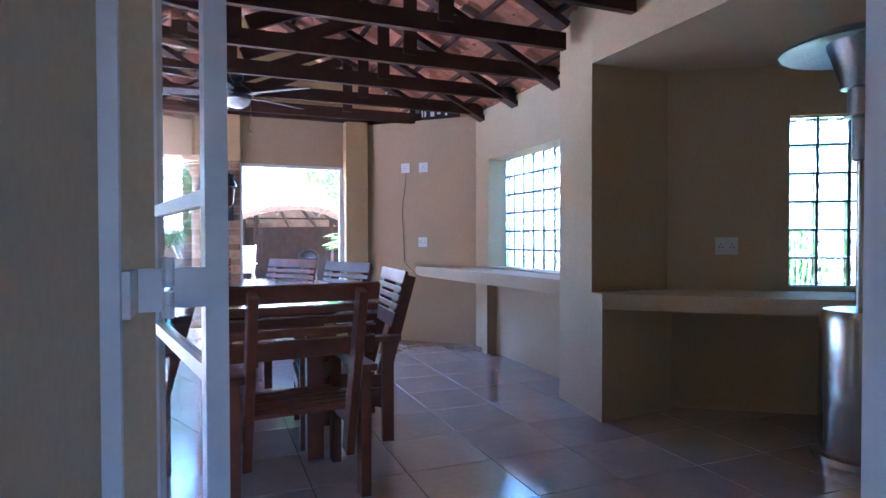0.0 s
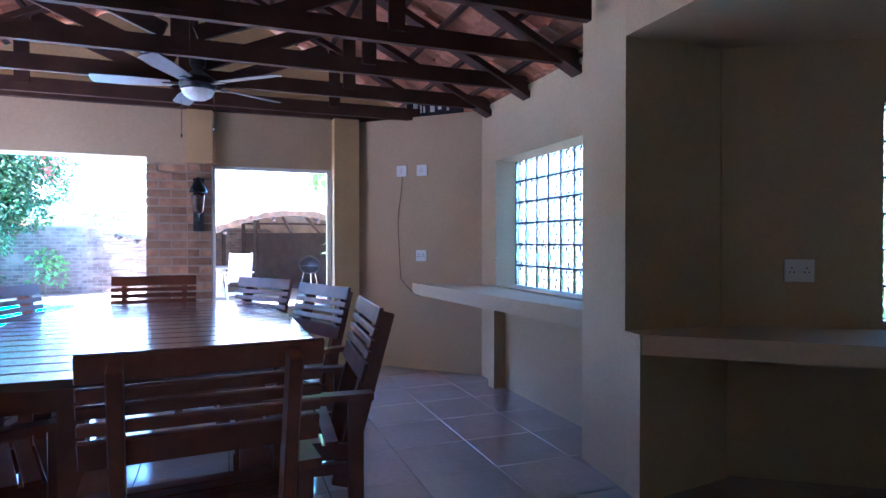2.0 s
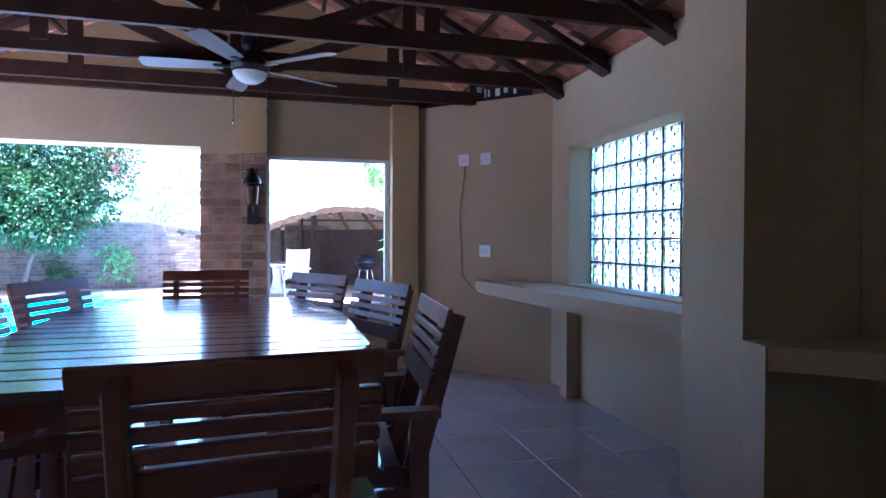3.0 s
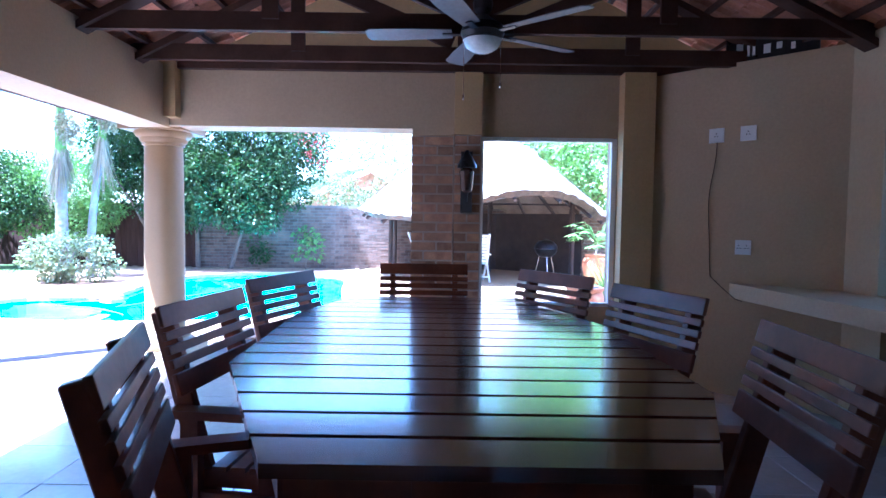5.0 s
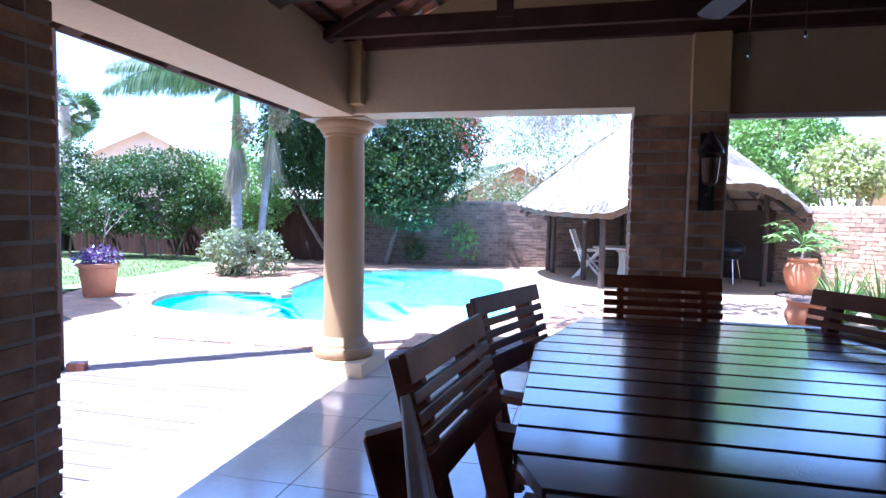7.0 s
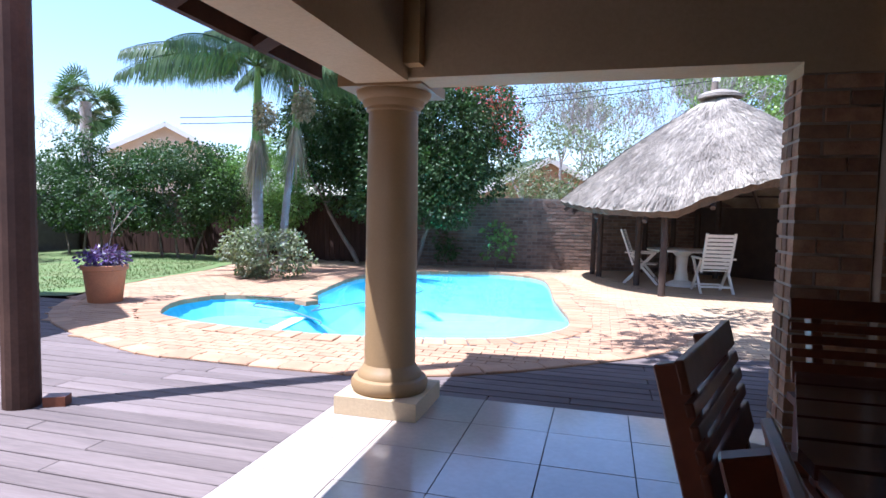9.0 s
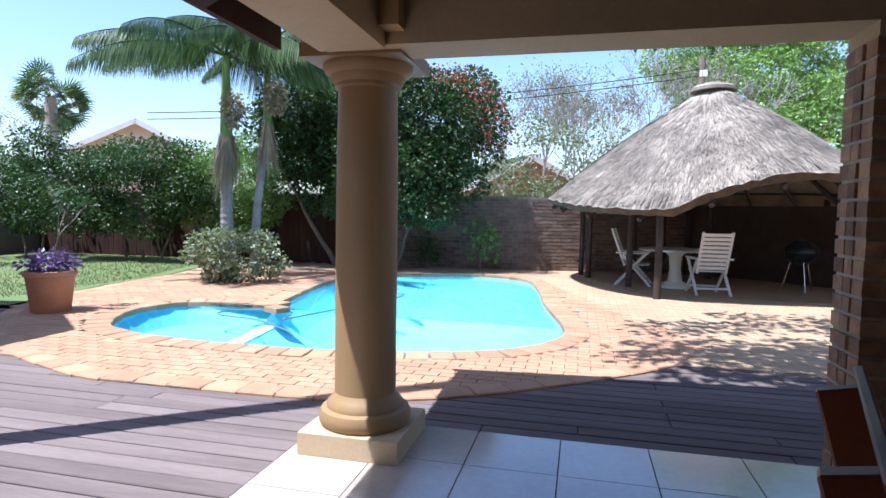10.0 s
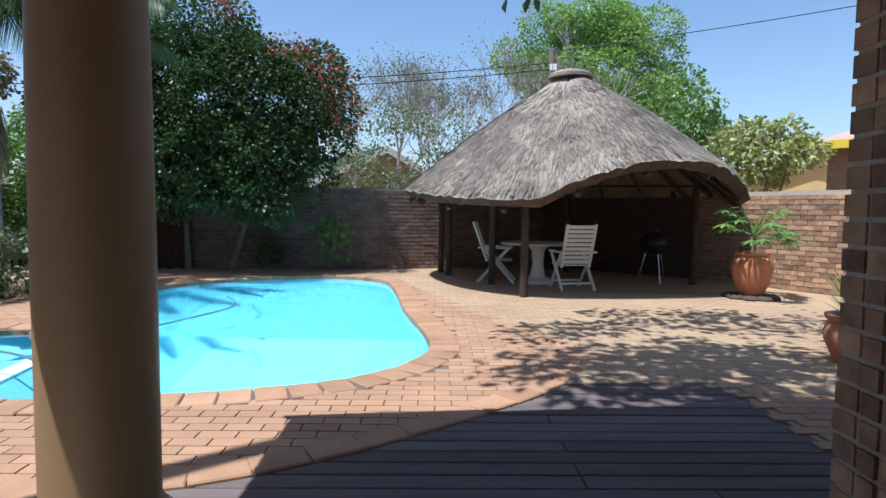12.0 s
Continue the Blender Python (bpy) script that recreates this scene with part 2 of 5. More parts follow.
def leaf_mat(name, base, second, rough=0.4, scale=1.2, island=0.45):
    m = mat(name, base, rough, second, scale, 30, 0.9, 0.0, island=island, grime=0.15, spec=0.4)
    b = m.node_tree.nodes["Principled BSDF"]
    b.inputs["Subsurface Weight"].default_value = 0.0
    tr = m.node_tree.nodes.new("ShaderNodeBsdfTranslucent")
    tr.inputs[0].default_value = (base[0] * 1.3, base[1] * 1.5, base[2] * 0.8, 1)
    mx = m.node_tree.nodes.new("ShaderNodeMixShader")
    mx.inputs[0].default_value = 0.28
    out = m.node_tree.nodes["Material Output"]
    m.node_tree.links.new(b.outputs[0], mx.inputs[1])
    m.node_tree.links.new(tr.outputs[0], mx.inputs[2])
    m.node_tree.links.new(mx.outputs[0], out.inputs[0])
    return m


M_LEAF = leaf_mat("dark_green_leaves", (0.036, 0.070, 0.021), (0.07, 0.105, 0.03))
M_LEAF_GREY = leaf_mat("grey_green_leaves", (0.16, 0.19, 0.10), (0.20, 0.20, 0.13))
M_LEAF_BRIGHT = leaf_mat("bright_green_leaves", (0.125, 0.215, 0.05), (0.18, 0.26, 0.075))
M_LEAF_LIME = leaf_mat("light_green_leaves", (0.19, 0.30, 0.075), (0.25, 0.35, 0.11))
M_LEAF_PALE = leaf_mat("pale_leaves", (0.27, 0.29, 0.10), (0.36, 0.35, 0.16))
M_LEAF_RED = leaf_mat("red_flowers", (0.36, 0.045, 0.05), (0.30, 0.10, 0.05))
M_FROND = leaf_mat("palm_fronds", (0.05, 0.088, 0.03), (0.09, 0.125, 0.045))
M_DRY = leaf_mat("dry_fronds", (0.32, 0.27, 0.18), (0.22, 0.18, 0.12))
M_PURPLE = leaf_mat("purple_flowers", (0.12, 0.05, 0.22), (0.08, 0.10, 0.05))


def glass_mat(name, tint, rough, bump=0.0, scale=20):
    m = bpy.data.materials.new(name)
    m.use_nodes = True
    b = m.node_tree.nodes["Principled BSDF"]
    b.inputs["Base Color"].default_value = (*tint, 1)
    b.inputs["Roughness"].default_value = rough
    b.inputs["Transmission Weight"].default_value = 1.0
    b.inputs["IOR"].default_value = 1.45
    if bump:
        n = m.node_tree.nodes.new("ShaderNodeTexWave")
        n.inputs["Scale"].default_value, n.inputs["Distortion"].default_value = scale, 4
        co = m.node_tree.nodes.new("ShaderNodeTexCoord")
        bp = m.node_tree.nodes.new("ShaderNodeBump")
        bp.inputs["Strength"].default_value, bp.inputs["Distance"].default_value = bump, 0.01
        m.node_tree.links.new(co.outputs["Object"], n.inputs[0])
        m.node_tree.links.new(n.outputs[0], bp.inputs["Height"])
        m.node_tree.links.new(bp.outputs[0], b.inputs["Normal"])
    return m


M_GLASS = glass_mat("clear_glass", (0.97, 0.99, 0.98), 0.0)
M_BLOCK = glass_mat("wavy_block_glass", (0.64, 0.75, 0.73), 0.04, 0.25, 9)
M_WATER = glass_mat("pool_water", (0.76, 0.95, 1.0), 0.0, 0.03, 0.8)
M_WATER.node_tree.nodes["Principled BSDF"].inputs["IOR"].default_value = 1.33

# ---- the covered patio ----
XL, XR, YW = -1.6, 3.7, 7.41          # inner faces: beam, window wall, far wall
ZB, ZT = 2.13, 2.68                   # opening heads, wall top
RIDGE_X, RIDGE_Z, PITCH = 1.0, 4.06, 0.50


def roof_z(x):
    return RIDGE_Z - PITCH * abs(x - RIDGE_X)


# far wall: lintel over the wide opening, wall round the framed opening, gable above
bm = bm_new()
box(bm, -1.95, 0.56, YW, YW + 0.30, ZB + 0.06, ZT)
box(bm, 0.56, 1.17, YW, YW + 0.30, ZB, ZT)
box(bm, 1.17, 2.38, YW, YW + 0.30, ZB, ZT)
box(bm, 2.38, 3.2, YW, YW + 0.30, 0, ZT)
box(bm, 1.17, 2.38, YW, YW + 0.30, 0, 0.62)
structure("wall_far", bm, M_PLASTER, "tan plastered wall with two large openings", "wall")
bm = bm_new()
vs = [bm.verts.new((x, y, z)) for y in (YW + 0.04, YW + 0.26) for x, z in ((-1.95, ZT + 0.002), (4.0, ZT + 0.002), (4.0, roof_z(4.0) - 0.10), (RIDGE_X, RIDGE_Z - 0.10), (-1.95, roof_z(-1.95) - 0.10))]
bm.faces.new(vs[:5])
bm.faces.new(vs[5:][::-1])
for i in range(5):
    bm.faces.new((vs[i], vs[(i + 1) % 5], vs[5 + (i + 1) % 5], vs[5 + i]))
structure("gable_wall", bm, M_GABLE, "ochre plastered gable behind the roof trusses", "wall")
# pilasters
bm = bm_new()
box(bm, 0.93, 1.17, YW - 0.09, YW - 0.002, ZB + 0.003, ZT - 0.01)
bevel(bm, 0.006)
structure("pilaster", bm, M_TRIM, "ochre plaster pilaster above the brick pier", "pilaster")
bm = bm_new()
box(bm, 2.385, 2.655, YW - 0.16, YW - 0.002, 0, ZT - 0.01)
bevel(bm, 0.006)
structure("pilaster", bm, M_TRIM, "ochre plaster pilaster beside the framed opening", "pilaster")
# diagonal corner wall with sockets
bm = bm_new()
prism(bm, [(2.62, 7.405), (3.72, 6.305), (3.95, 6.5), (2.9, 7.405)], 0, ZT - 0.02)
structure("wall_diagonal", bm, M_PLASTER, "tan plastered diagonal corner wall", "wall")
# window wall with a deep opening
W0, W1, WZ0, WZ1 = 4.40, 6.0, 0.93, 2.115
bm = bm_new()
box(bm, XR, 4.02, W1, 6.52, 0, ZT)
box(bm, XR, 4.02, 4.06, W0, 0, ZT)
box(bm, XR, 4.02, W0, W1, 0, WZ0)
box(bm, XR, 4.02, W0, W1, WZ1, ZT)
structure("wall_window", bm, M_PLASTER, "tan plastered wall with a glass block window", "wall")
# niche block: end pier, ceiling and lintel, diagonal back wall
B0, BU = Vector((3.95, 3.55)), Vector((0.83, -0.56)).normalized()
BN = Vector((-BU.y, BU.x))


def back(s, off=0.0):
    p = B0 + BU * s + BN * off
    return (p.x, p.y)


bm = bm_new()
prism(bm, [(3.30, 3.57), (3.95, 3.555), back(0, 0.3), (4.05, 4.06), (3.36, 4.06)], 0.0, ZT + 0.28)
bevel(bm, 0.012, 2)
structure("niche_pier", bm, M_PLASTER, "tan plastered pier at the side of a niche", "wall")
bm = bm_new()
prism(bm, [(3.27, 3.41), (3.95, 3.50), (3.95, 3.555), (3.30, 3.568)], 0.0, 0.86)
structure("niche_cheek", bm, M_PLASTER, "tan plastered low cheek under the niche shelf", "wall")
G0, G1 = 0.81, 1.41
bm = bm_new()
for s0, s1, z0, z1 in ((0, G0, 0, 2.9), (G1, 2.6, 0, 2.9), (G0, G1, 0, 0.90), (G0, G1, 2.10, 2.9)):
    prism(bm, [back(s0), back(s1), back(s1, 0.28), back(s0, 0.28)], z0, z1)
structure("niche_back_wall", bm, M_PLASTER, "tan plastered back of the niche with a small window", "wall")
bm = bm_new()
prism(bm, [(3.30, 0.95), (6.2, 0.95), (6.2, 3.2), (3.95, 3.555), (3.30, 3.57)], 2.45, 2.96)
structure("niche_ceiling", bm, M_PLASTER, "tan plastered soffit over the niche", "ceiling")
bm = bm_new()
prism(bm, [(3.285, 3.555), (3.275, 3.42), (4.35, 2.53), (5.6, 1.60), back(2.2, -0.004), back(0, -0.004)], 0.765, 0.868)
bevel(bm, 0.012, 2)
structure("niche_shelf", bm, M_PLASTER, "tan plastered masonry shelf across the niche", "shelf")
# long masonry shelf under the window and its support
bm = bm_new()
prism(bm, [(3.385, 4.062), (3.698, 4.062), (3.698, 6.32), (3.16, 6.86), (3.12, 6.80)], 0.80, 0.915)
bevel(bm, 0.01, 2)
structure("window_shelf", bm, M_PLASTER, "long tan plastered masonry shelf under the window", "shelf")
bm = bm_new()
box(bm, 3.585, 3.697, 5.80, 5.92, 0, 0.798)
bevel(bm, 0.008)
structure("shelf_support", bm, M_PLASTER, "short plastered support wall under the shelf", "support")
# door wall behind, left side wall, inner room around the start
bm = bm_new()
prism(bm, [(-2.0, 0.72), (0.685, 0.72), (0.685, 1.19), (0.748, 1.31), (-2.0, 1.31)], 0, 4.0)
box(bm, 2.08, 6.2, 0.72, 0.95, 0, 4.0)
box(bm, 0.7485, 2.0795, 0.72, 0.95, 2.15, 4.0)
structure("wall_door", bm, M_PLASTER, "tan plastered house wall with a doorway", "wall")
bm = bm_new()
box(bm, -1.0, -0.85, -3.0, 0.715, 0, 2.6)
box(bm, 3.2, 3.35, -3.0, 0.715, 0, 2.6)
box(bm, -1.0, 3.35, -3.15, -3.0, 0, 1.0)
box(bm, -1.0, 3.35, -3.15, -3.0, 2.0, 2.6)
box(bm, -1.0, 1.1, -3.15, -3.0, 1.0, 2.0)
box(bm, 1.55, 3.35, -3.15, -3.0, 1.0, 2.0)
structure("wall_inner_room", bm, M_PLASTER, "plain plastered walls of the inner room", "wall")
bm = bm_new()
box(bm, -1.0, 3.35, -3.15, 0.715, 2.6, 2.7)
structure("ceiling_inner", bm, M_WHITE, "plain ceiling of the inner room", "ceiling")
bm = bm_new()
box(bm, -1.0, 3.35, -3.15, 0.72, -0.12, -0.004)
structure("floor_inner", bm, M_FLOOR, "tiled floor of the inner room", "floor")
# unseen side wall, its length set to keep side light off the niche
bm = bm_new()
box(bm, -1.95, -1.66, 1.312, 3.7, 0, ZB)
structure("wall_left", bm, M_PLASTER, "tan plastered unseen side wall added to limit side light", "wall")
bm = bm_new()
box(bm, 5.9, 6.2, 0.95, 3.2, 0, 2.45)
structure("wall_right_end", bm, M_PLASTER, "plain plastered wall closing the niche", "wall")
# edge beam along the open side
bm = bm_new()
box(bm, -1.95, XL, 1.312, YW - 0.003, ZB + 0.04, ZT + 0.02)
structure("edge_beam", bm, M_PLASTER, "tan plastered edge beam over the open side", "beam")

# ---- roof ----
truss_ys = [1.60, 2.36, 3.12, 3.88, 4.64, 5.40, 6.16, 6.90]


def truss(y):
    t = thing("roof_truss", "dark-stained timber roof truss with king post and braces", "roof truss", "roof trusses", pose(0, y, 0))
    w = 0.05
    b = bm_new(); box(b, -2.05, 3.95 if y > 4 else 3.28, -w / 2, w / 2, 2.63, 2.752); bevel(b, 0.004)
    part("tie_beam", b, M_TIMBER, t)
    for s, xe in ((1, 3.98 if y > 4 else 3.28), (-1, -2.32)):
        b = bm_new(); strut(b, (RIDGE_X, 0, RIDGE_Z - 0.12), (xe, 0, roof_z(xe) - 0.12), w, 0.13, (0, 1, 0))
        part("rafter", b, M_TIMBER, t)
    b = bm_new(); box(b, RIDGE_X - 0.06, RIDGE_X + 0.06, -w / 2 - 0.012, w / 2 + 0.012, 2.66, RIDGE_Z - 0.1)
    part("king_post", b, M_TIMBER, t)
    for s in (1, -1):
        x1 = RIDGE_X + s * 1.25
        b = bm_new(); strut(b, (RIDGE_X + s * 0.10, 0.028, 2.80), (x1, 0.028, roof_z(x1) - 0.15), 0.11, w * 0.9, (0, 1, 0))
        part("brace", b, M_TIMBER, t)
        x2 = RIDGE_X + s * 1.32
        b = bm_new(); box(b, x2 - 0.055, x2 + 0.055, -w - 0.003, -w / 2 - 0.003, 2.70, roof_z(x2) - 0.14)
        part("hanger", b, M_TIMBER, t)
    return t


for y in truss_ys:
    truss(y)
# wall plates
for name, a, b_ in (("far", (-1.95, YW - 0.03, 2.73), (3.2, YW - 0.03, 2.73)), ("right", (3.80, 4.06, 2.73), (3.80, 6.4, 2.73))):
    b = bm_new(); strut(b, a, b_, 0.07, 0.10)
    structure("wall_plate", b, M_TIMBER, "dark timber wall plate", "beam")
# battens
for s in (1, -1):
    k = 0
    x = RIDGE_X + s * 0.12
    while (x < 4.0 if s > 0 else x > -2.35):
        b = bm_new(); box(b, x - 0.019, x + 0.019, 0.96, 8.8, roof_z(x) - 0.058, roof_z(x) - 0.022)
        structure("roof_batten", b, M_TIMBER, "dark timber tile batten", "batten")
        x += s * 0.30
# roof tiles: one sheet of lapped, rolled clay tiles
bm = bm_new()
for s in (1, -1):
    n = 10 if s > 0 else 11
    for c in range(n):
        d0, d1 = c * 0.30 - 0.01, c * 0.30 + 0.345
        for ti in range(32):
            ya = 0.96 + ti * 0.247
            row = []
            for k in range(7):
                y = ya + k * 0.245 / 6
                lift = 0.028 * (0.5 - 0.5 * math.cos(k / 6 * 4 * math.pi)) if k not in (0, 6) else 0.0
                jit = 0.004 * math.sin(ti * 5.1 + c * 3.3 + s)
                p0 = bm.verts.new((RIDGE_X + s * d0, y, RIDGE_Z - PITCH * d0 - 0.018 + lift + jit))
                p1 = bm.verts.new((RIDGE_X + s * d1, y, RIDGE_Z - PITCH * d1 + 0.012 + lift + jit))
                row.append((p0, p1))
            for (a0, a1), (b0, b1) in zip(row, row[1:]):
                bm.faces.new((a0, b0, b1, a1))
roof = part("ceiling", bm, M_TILE_ROOF, None, smooth=False)
solid = roof.modifiers.new("thickness", "SOLIDIFY")
solid.thickness, solid.offset = 0.014, 1.0
tagged(roof, "underside of a red clay tile roof on battens", "ceiling", "", "structure")
# under-eave board and fascia on the open side
bm = bm_new()
box(bm, -2.36, -2.32, 0.96, 7.68, 2.27, 2.43)
structure("fascia_board", bm, M_TIMBER, "dark brown fascia board under the eave", "fascia")
for s in (1, -1):
    xe = 4.02 if s > 0 else -2.36
    bm = bm_new()
    strut(bm, (RIDGE_X, 8.875, RIDGE_Z - 0.03), (xe, 8.875, roof_z(xe) - 0.03), 0.19, 0.03, (0, 1, 0))
    structure("barge_board", bm, M_TIMBER, "dark barge board along the gable edge", "barge board")
# beam fill between rafters over the window wall
for a, c in zip([4.06] + truss_ys[4:7], truss_ys[4:7] + [6.5]):
    bm = bm_new()
    box(bm, 3.83, 3.98, a + 0.03, c - 0.03, 2.69, 2.69 + 0.02 + max(0.02, roof_z(3.9) - 2.78))
    structure("beam_fill", bm, M_WHITE, "pale plaster infill between the rafters", "wall")

# column
col = thing("column", "tan painted round column on a square plinth", "column", "", pose(-1.83, 7.78, 0))
b = bm_new(); box(b, -0.29, 0.29, -0.29, 0.29, 0.002, 0.125); bevel(b, 0.006)
part("plinth", b, M_PLASTER, col, "square tan plinth")
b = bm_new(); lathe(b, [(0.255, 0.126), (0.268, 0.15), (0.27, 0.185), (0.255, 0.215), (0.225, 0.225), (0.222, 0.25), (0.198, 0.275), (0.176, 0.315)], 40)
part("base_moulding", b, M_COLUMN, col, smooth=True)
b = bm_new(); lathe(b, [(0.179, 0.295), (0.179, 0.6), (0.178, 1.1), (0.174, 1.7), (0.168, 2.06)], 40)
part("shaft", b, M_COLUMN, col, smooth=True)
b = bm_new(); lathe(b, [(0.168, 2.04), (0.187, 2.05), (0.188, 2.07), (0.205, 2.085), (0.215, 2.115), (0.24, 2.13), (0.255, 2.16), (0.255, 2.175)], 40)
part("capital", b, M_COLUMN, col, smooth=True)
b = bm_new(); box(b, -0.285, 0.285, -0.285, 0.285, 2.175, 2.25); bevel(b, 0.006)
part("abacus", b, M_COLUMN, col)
b = bm_new(); box(b, -0.125, 0.33, -0.48, 0.07, 2.252, 2.73); bevel(b, 0.005)
part("block", b, M_TRIM, col)

# ---- ground, deck, paving, pool ----
from mathutils.geometry import tessellate_polygon

pool_pts = [(-5.93, 10.23), (-6.34, 11.05), (-6.1, 11.85), (-4.9, 12.08), (-4.86, 12.1), (-5.28, 15.0), (-4.6, 16.4), (-2.9, 17.2), (-1.75, 16.7), (-1.36, 15.4), (-1.1, 13.48), (-0.75, 11.6), (-0.92, 10.75), (-1.6, 10.12), (-2.84, 9.78), (-3.83, 9.7), (-4.7, 9.75), (-5.43, 9.92)]
pool = spline(pool_pts, 6)
kerb_pts = [(-8.6, 14.6), (-8.5, 12.9), (-8.0, 10.95), (-6.79, 9.41), (-4.83, 8.48), (-3.83, 8.38), (-2.36, 8.42), (-1.35, 8.8), (-0.18, 9.72), (0.25, 10.18)]
kerb = spline(kerb_pts, 8, False)
ZG, ZD = 0.0, -0.03                    # paving, deck


def sheet(loops, z):
    b = bm_new()
    flat = [b.verts.new((p[0], p[1], z)) for l in loops for p in l]
    for t in tessellate_polygon([[Vector((p[0], p[1], 0)) for p in l] for l in loops]):
        b.faces.new([flat[i] for i in t])
    return b


ground_outline = [(x, y) for x, y in kerb] + [(1.46, 10.18), (1.5, 8.12), (40, 8.12), (900, 8.12), (900, 900), (-900, 900), (-900, 14.6)]
structure("ground", sheet([ground_outline, [(p.x, p.y) for p in pool][::-1]], -0.008), M_SAND, "sandy brick-paved ground of the yard", "ground")
bm = sheet([[(-900, -900), (900, -900), (900, 8.12), (1.5, 8.12), (-2.2, 8.12), (-2.2, 2.5), (-9.2, 2.5), (-9.2, 14.6), (-900, 14.6)]], -0.14)
structure("ground_house_side", bm, M_SOIL, "bare ground on the house side", "ground")
bm = bm_new()
prism(bm, [(-9.2, 2.5), (1.5, 2.5), (1.5, 10.2), (-0.1, 10.1), (-1.3, 9.0), (-2.4, 8.6), (-4.8, 8.7), (-6.7, 9.6), (-7.9, 11.0), (-8.5, 13.0), (-8.6, 14.6), (-9.2, 14.6)], -0.2, -0.085)
structure("deck_bed", bm, M_SOIL, "dark bed under the deck", "ground")
bm = bm_new()
box(bm, -2.2, 4.02, 0.72, 8.115, -0.12, -0.008)
box(bm, 4.021, 6.2, 0.72, 4.1, -0.12, -0.008)
structure("floor", bm, M_GROUT, "tiled patio floor", "floor")
patio_floor = bpy.data.objects["floor"]


# pool shell
pool_turn = 1 if sum(a.x * c.y - c.x * a.y for a, c in zip(pool, pool[1:] + pool[:1])) > 0 else -1


def inset(loop, d):
    """The loop moved inward by d along its own normals."""
    out = []
    for i, p in enumerate(loop):
        t = (loop[(i + 2) % len(loop)] - loop[i - 2]).normalized()
        out.append(p + Vector((-t.y, t.x)) * d * pool_turn)
    return out


bm = bm_new()
rings = [[bm.verts.new((p.x, p.y, z)) for p in inset(pool, d)] for d, z in ((0, -0.01), (0.03, -0.10), (0.14, -0.26), (0.32, -0.48), (0.55, -0.68), (0.80, -0.84), (1.05, -0.955))]
for r0, r1 in zip(rings, rings[1:]):
    for i in range(len(pool)):
        j = (i + 1) % len(pool)
        bm.faces.new((r0[i], r0[j], r1[j], r1[i]))
structure("pool_wall", bm, M_POOL, "turquoise plastered pool wall", "pool")
structure("pool_floor", sheet([[(p.x, p.y) for p in pool]], -0.95), M_POOL, "turquoise plastered pool floor", "pool")
bm = bm_new()
prism(bm, [(-6.30, 10.0), (-4.45, 9.6), (-4.75, 12.06), (-6.15, 12.0)], -1.29, -0.30)
structure("pool_step", bm, M_POOL, "shallow turquoise step in the pool", "pool step")
bm = bm_new()
v6 = [bm.verts.new(p) for p in ((-4.46, 9.62, -0.302), (-4.76, 12.07, -0.302), (-3.2, 9.6, -0.952), (-3.7, 12.6, -0.952), (-4.46, 9.62, -0.952), (-4.76, 12.07, -0.952))]
for f in ((0, 2, 3, 1), (0, 4, 2), (1, 3, 5), (4, 5, 3, 2), (0, 1, 5, 4)):
    bm.faces.new([v6[i] for i in f])
structure("pool_ramp", bm, M_POOL, "turquoise slope from the shallow end of the pool", "pool")
bm = bm_new()
prism(bm, [(-4.66, 9.68), (-4.44, 9.66), (-4.75, 12.0), (-4.95, 12.0)], -0.6, -0.285)
structure("pool_step_edge", bm, M_POOL_EDGE, "pale edge of the pool step", "pool step")
b = sheet([[(p.x, p.y) for p in pool]], -0.06)
bmesh.ops.recalc_face_normals(b, faces=b.faces)
if b.faces[:][0].normal.z < 0:
    bmesh.ops.reverse_faces(b, faces=b.faces)
water = part("water", b, M_WATER, None, recalc=False)
tagged(water, "clear still pool water", "water", "", "structure")
water.visible_shadow = False
# pool cleaner hose
hose = thing("pool_cleaner", "black pool cleaner with a long floating hose", "pool cleaner", "", pose(0, 0, 0))
b = bm_new()
tube(b, [(p.x, p.y, -0.052) for p in spline([(-4.3, 11.3), (-4.5, 11.9), (-5.2, 11.8), (-5.3, 11.4), (-4.6, 11.2), (-3.9, 10.7), (-3.75, 10.5)], 6, False)], 0.012, 6)
tube(b, [(p.x, p.y, -0.052) for p in spline([(-4.3, 11.3), (-4.0, 12.2), (-3.6, 13.3), (-3.5, 14.0), (-3.9, 14.8)], 6, False)], 0.012, 6)
part("hose", b, M_HOSE, hose, smooth=True)
b = bm_new(); lathe(b, [(0.13, 0), (0.15, 0.03), (0.1, 0.09), (0.03, 0.14)], 12, pose(-3.75, 10.45, -0.42))
part("head", b, M_HOSE, hose, smooth=True)

# lawn
bm = sheet([[(-30, 10.6), (-9.0, 10.5), (-8.12, 10.85), (-8.56, 12.9), (-8.66, 14.7), (-9.6, 18.3), (-30, 18.3)]], 0.004)
structure("lawn", bm, M_GRASS, "patchy green lawn", "lawn")
rng = random.Random(5)
bm = bm_new()
for i in range(9000):
    x, y = -8.7 - abs(rng.gauss(0, 2.2)), rng.uniform(10.7, 17.6)
    if y > 14 and x > -8.7 - (y - 14) * 0.3:
        continue
    h, a = rng.uniform(0.02, 0.05), rng.uniform(0, 6.3)
    dx, dy = 0.008 * math.cos(a), 0.008 * math.sin(a)
    bm.faces.new([bm.verts.new(p) for p in ((x - dx, y - dy, 0), (x + dx, y + dy, 0), (x + rng.uniform(-.02, .02), y + rng.uniform(-.02, .02), h))])
g = part("grass", bm, M_GRASS, None, recalc=False)
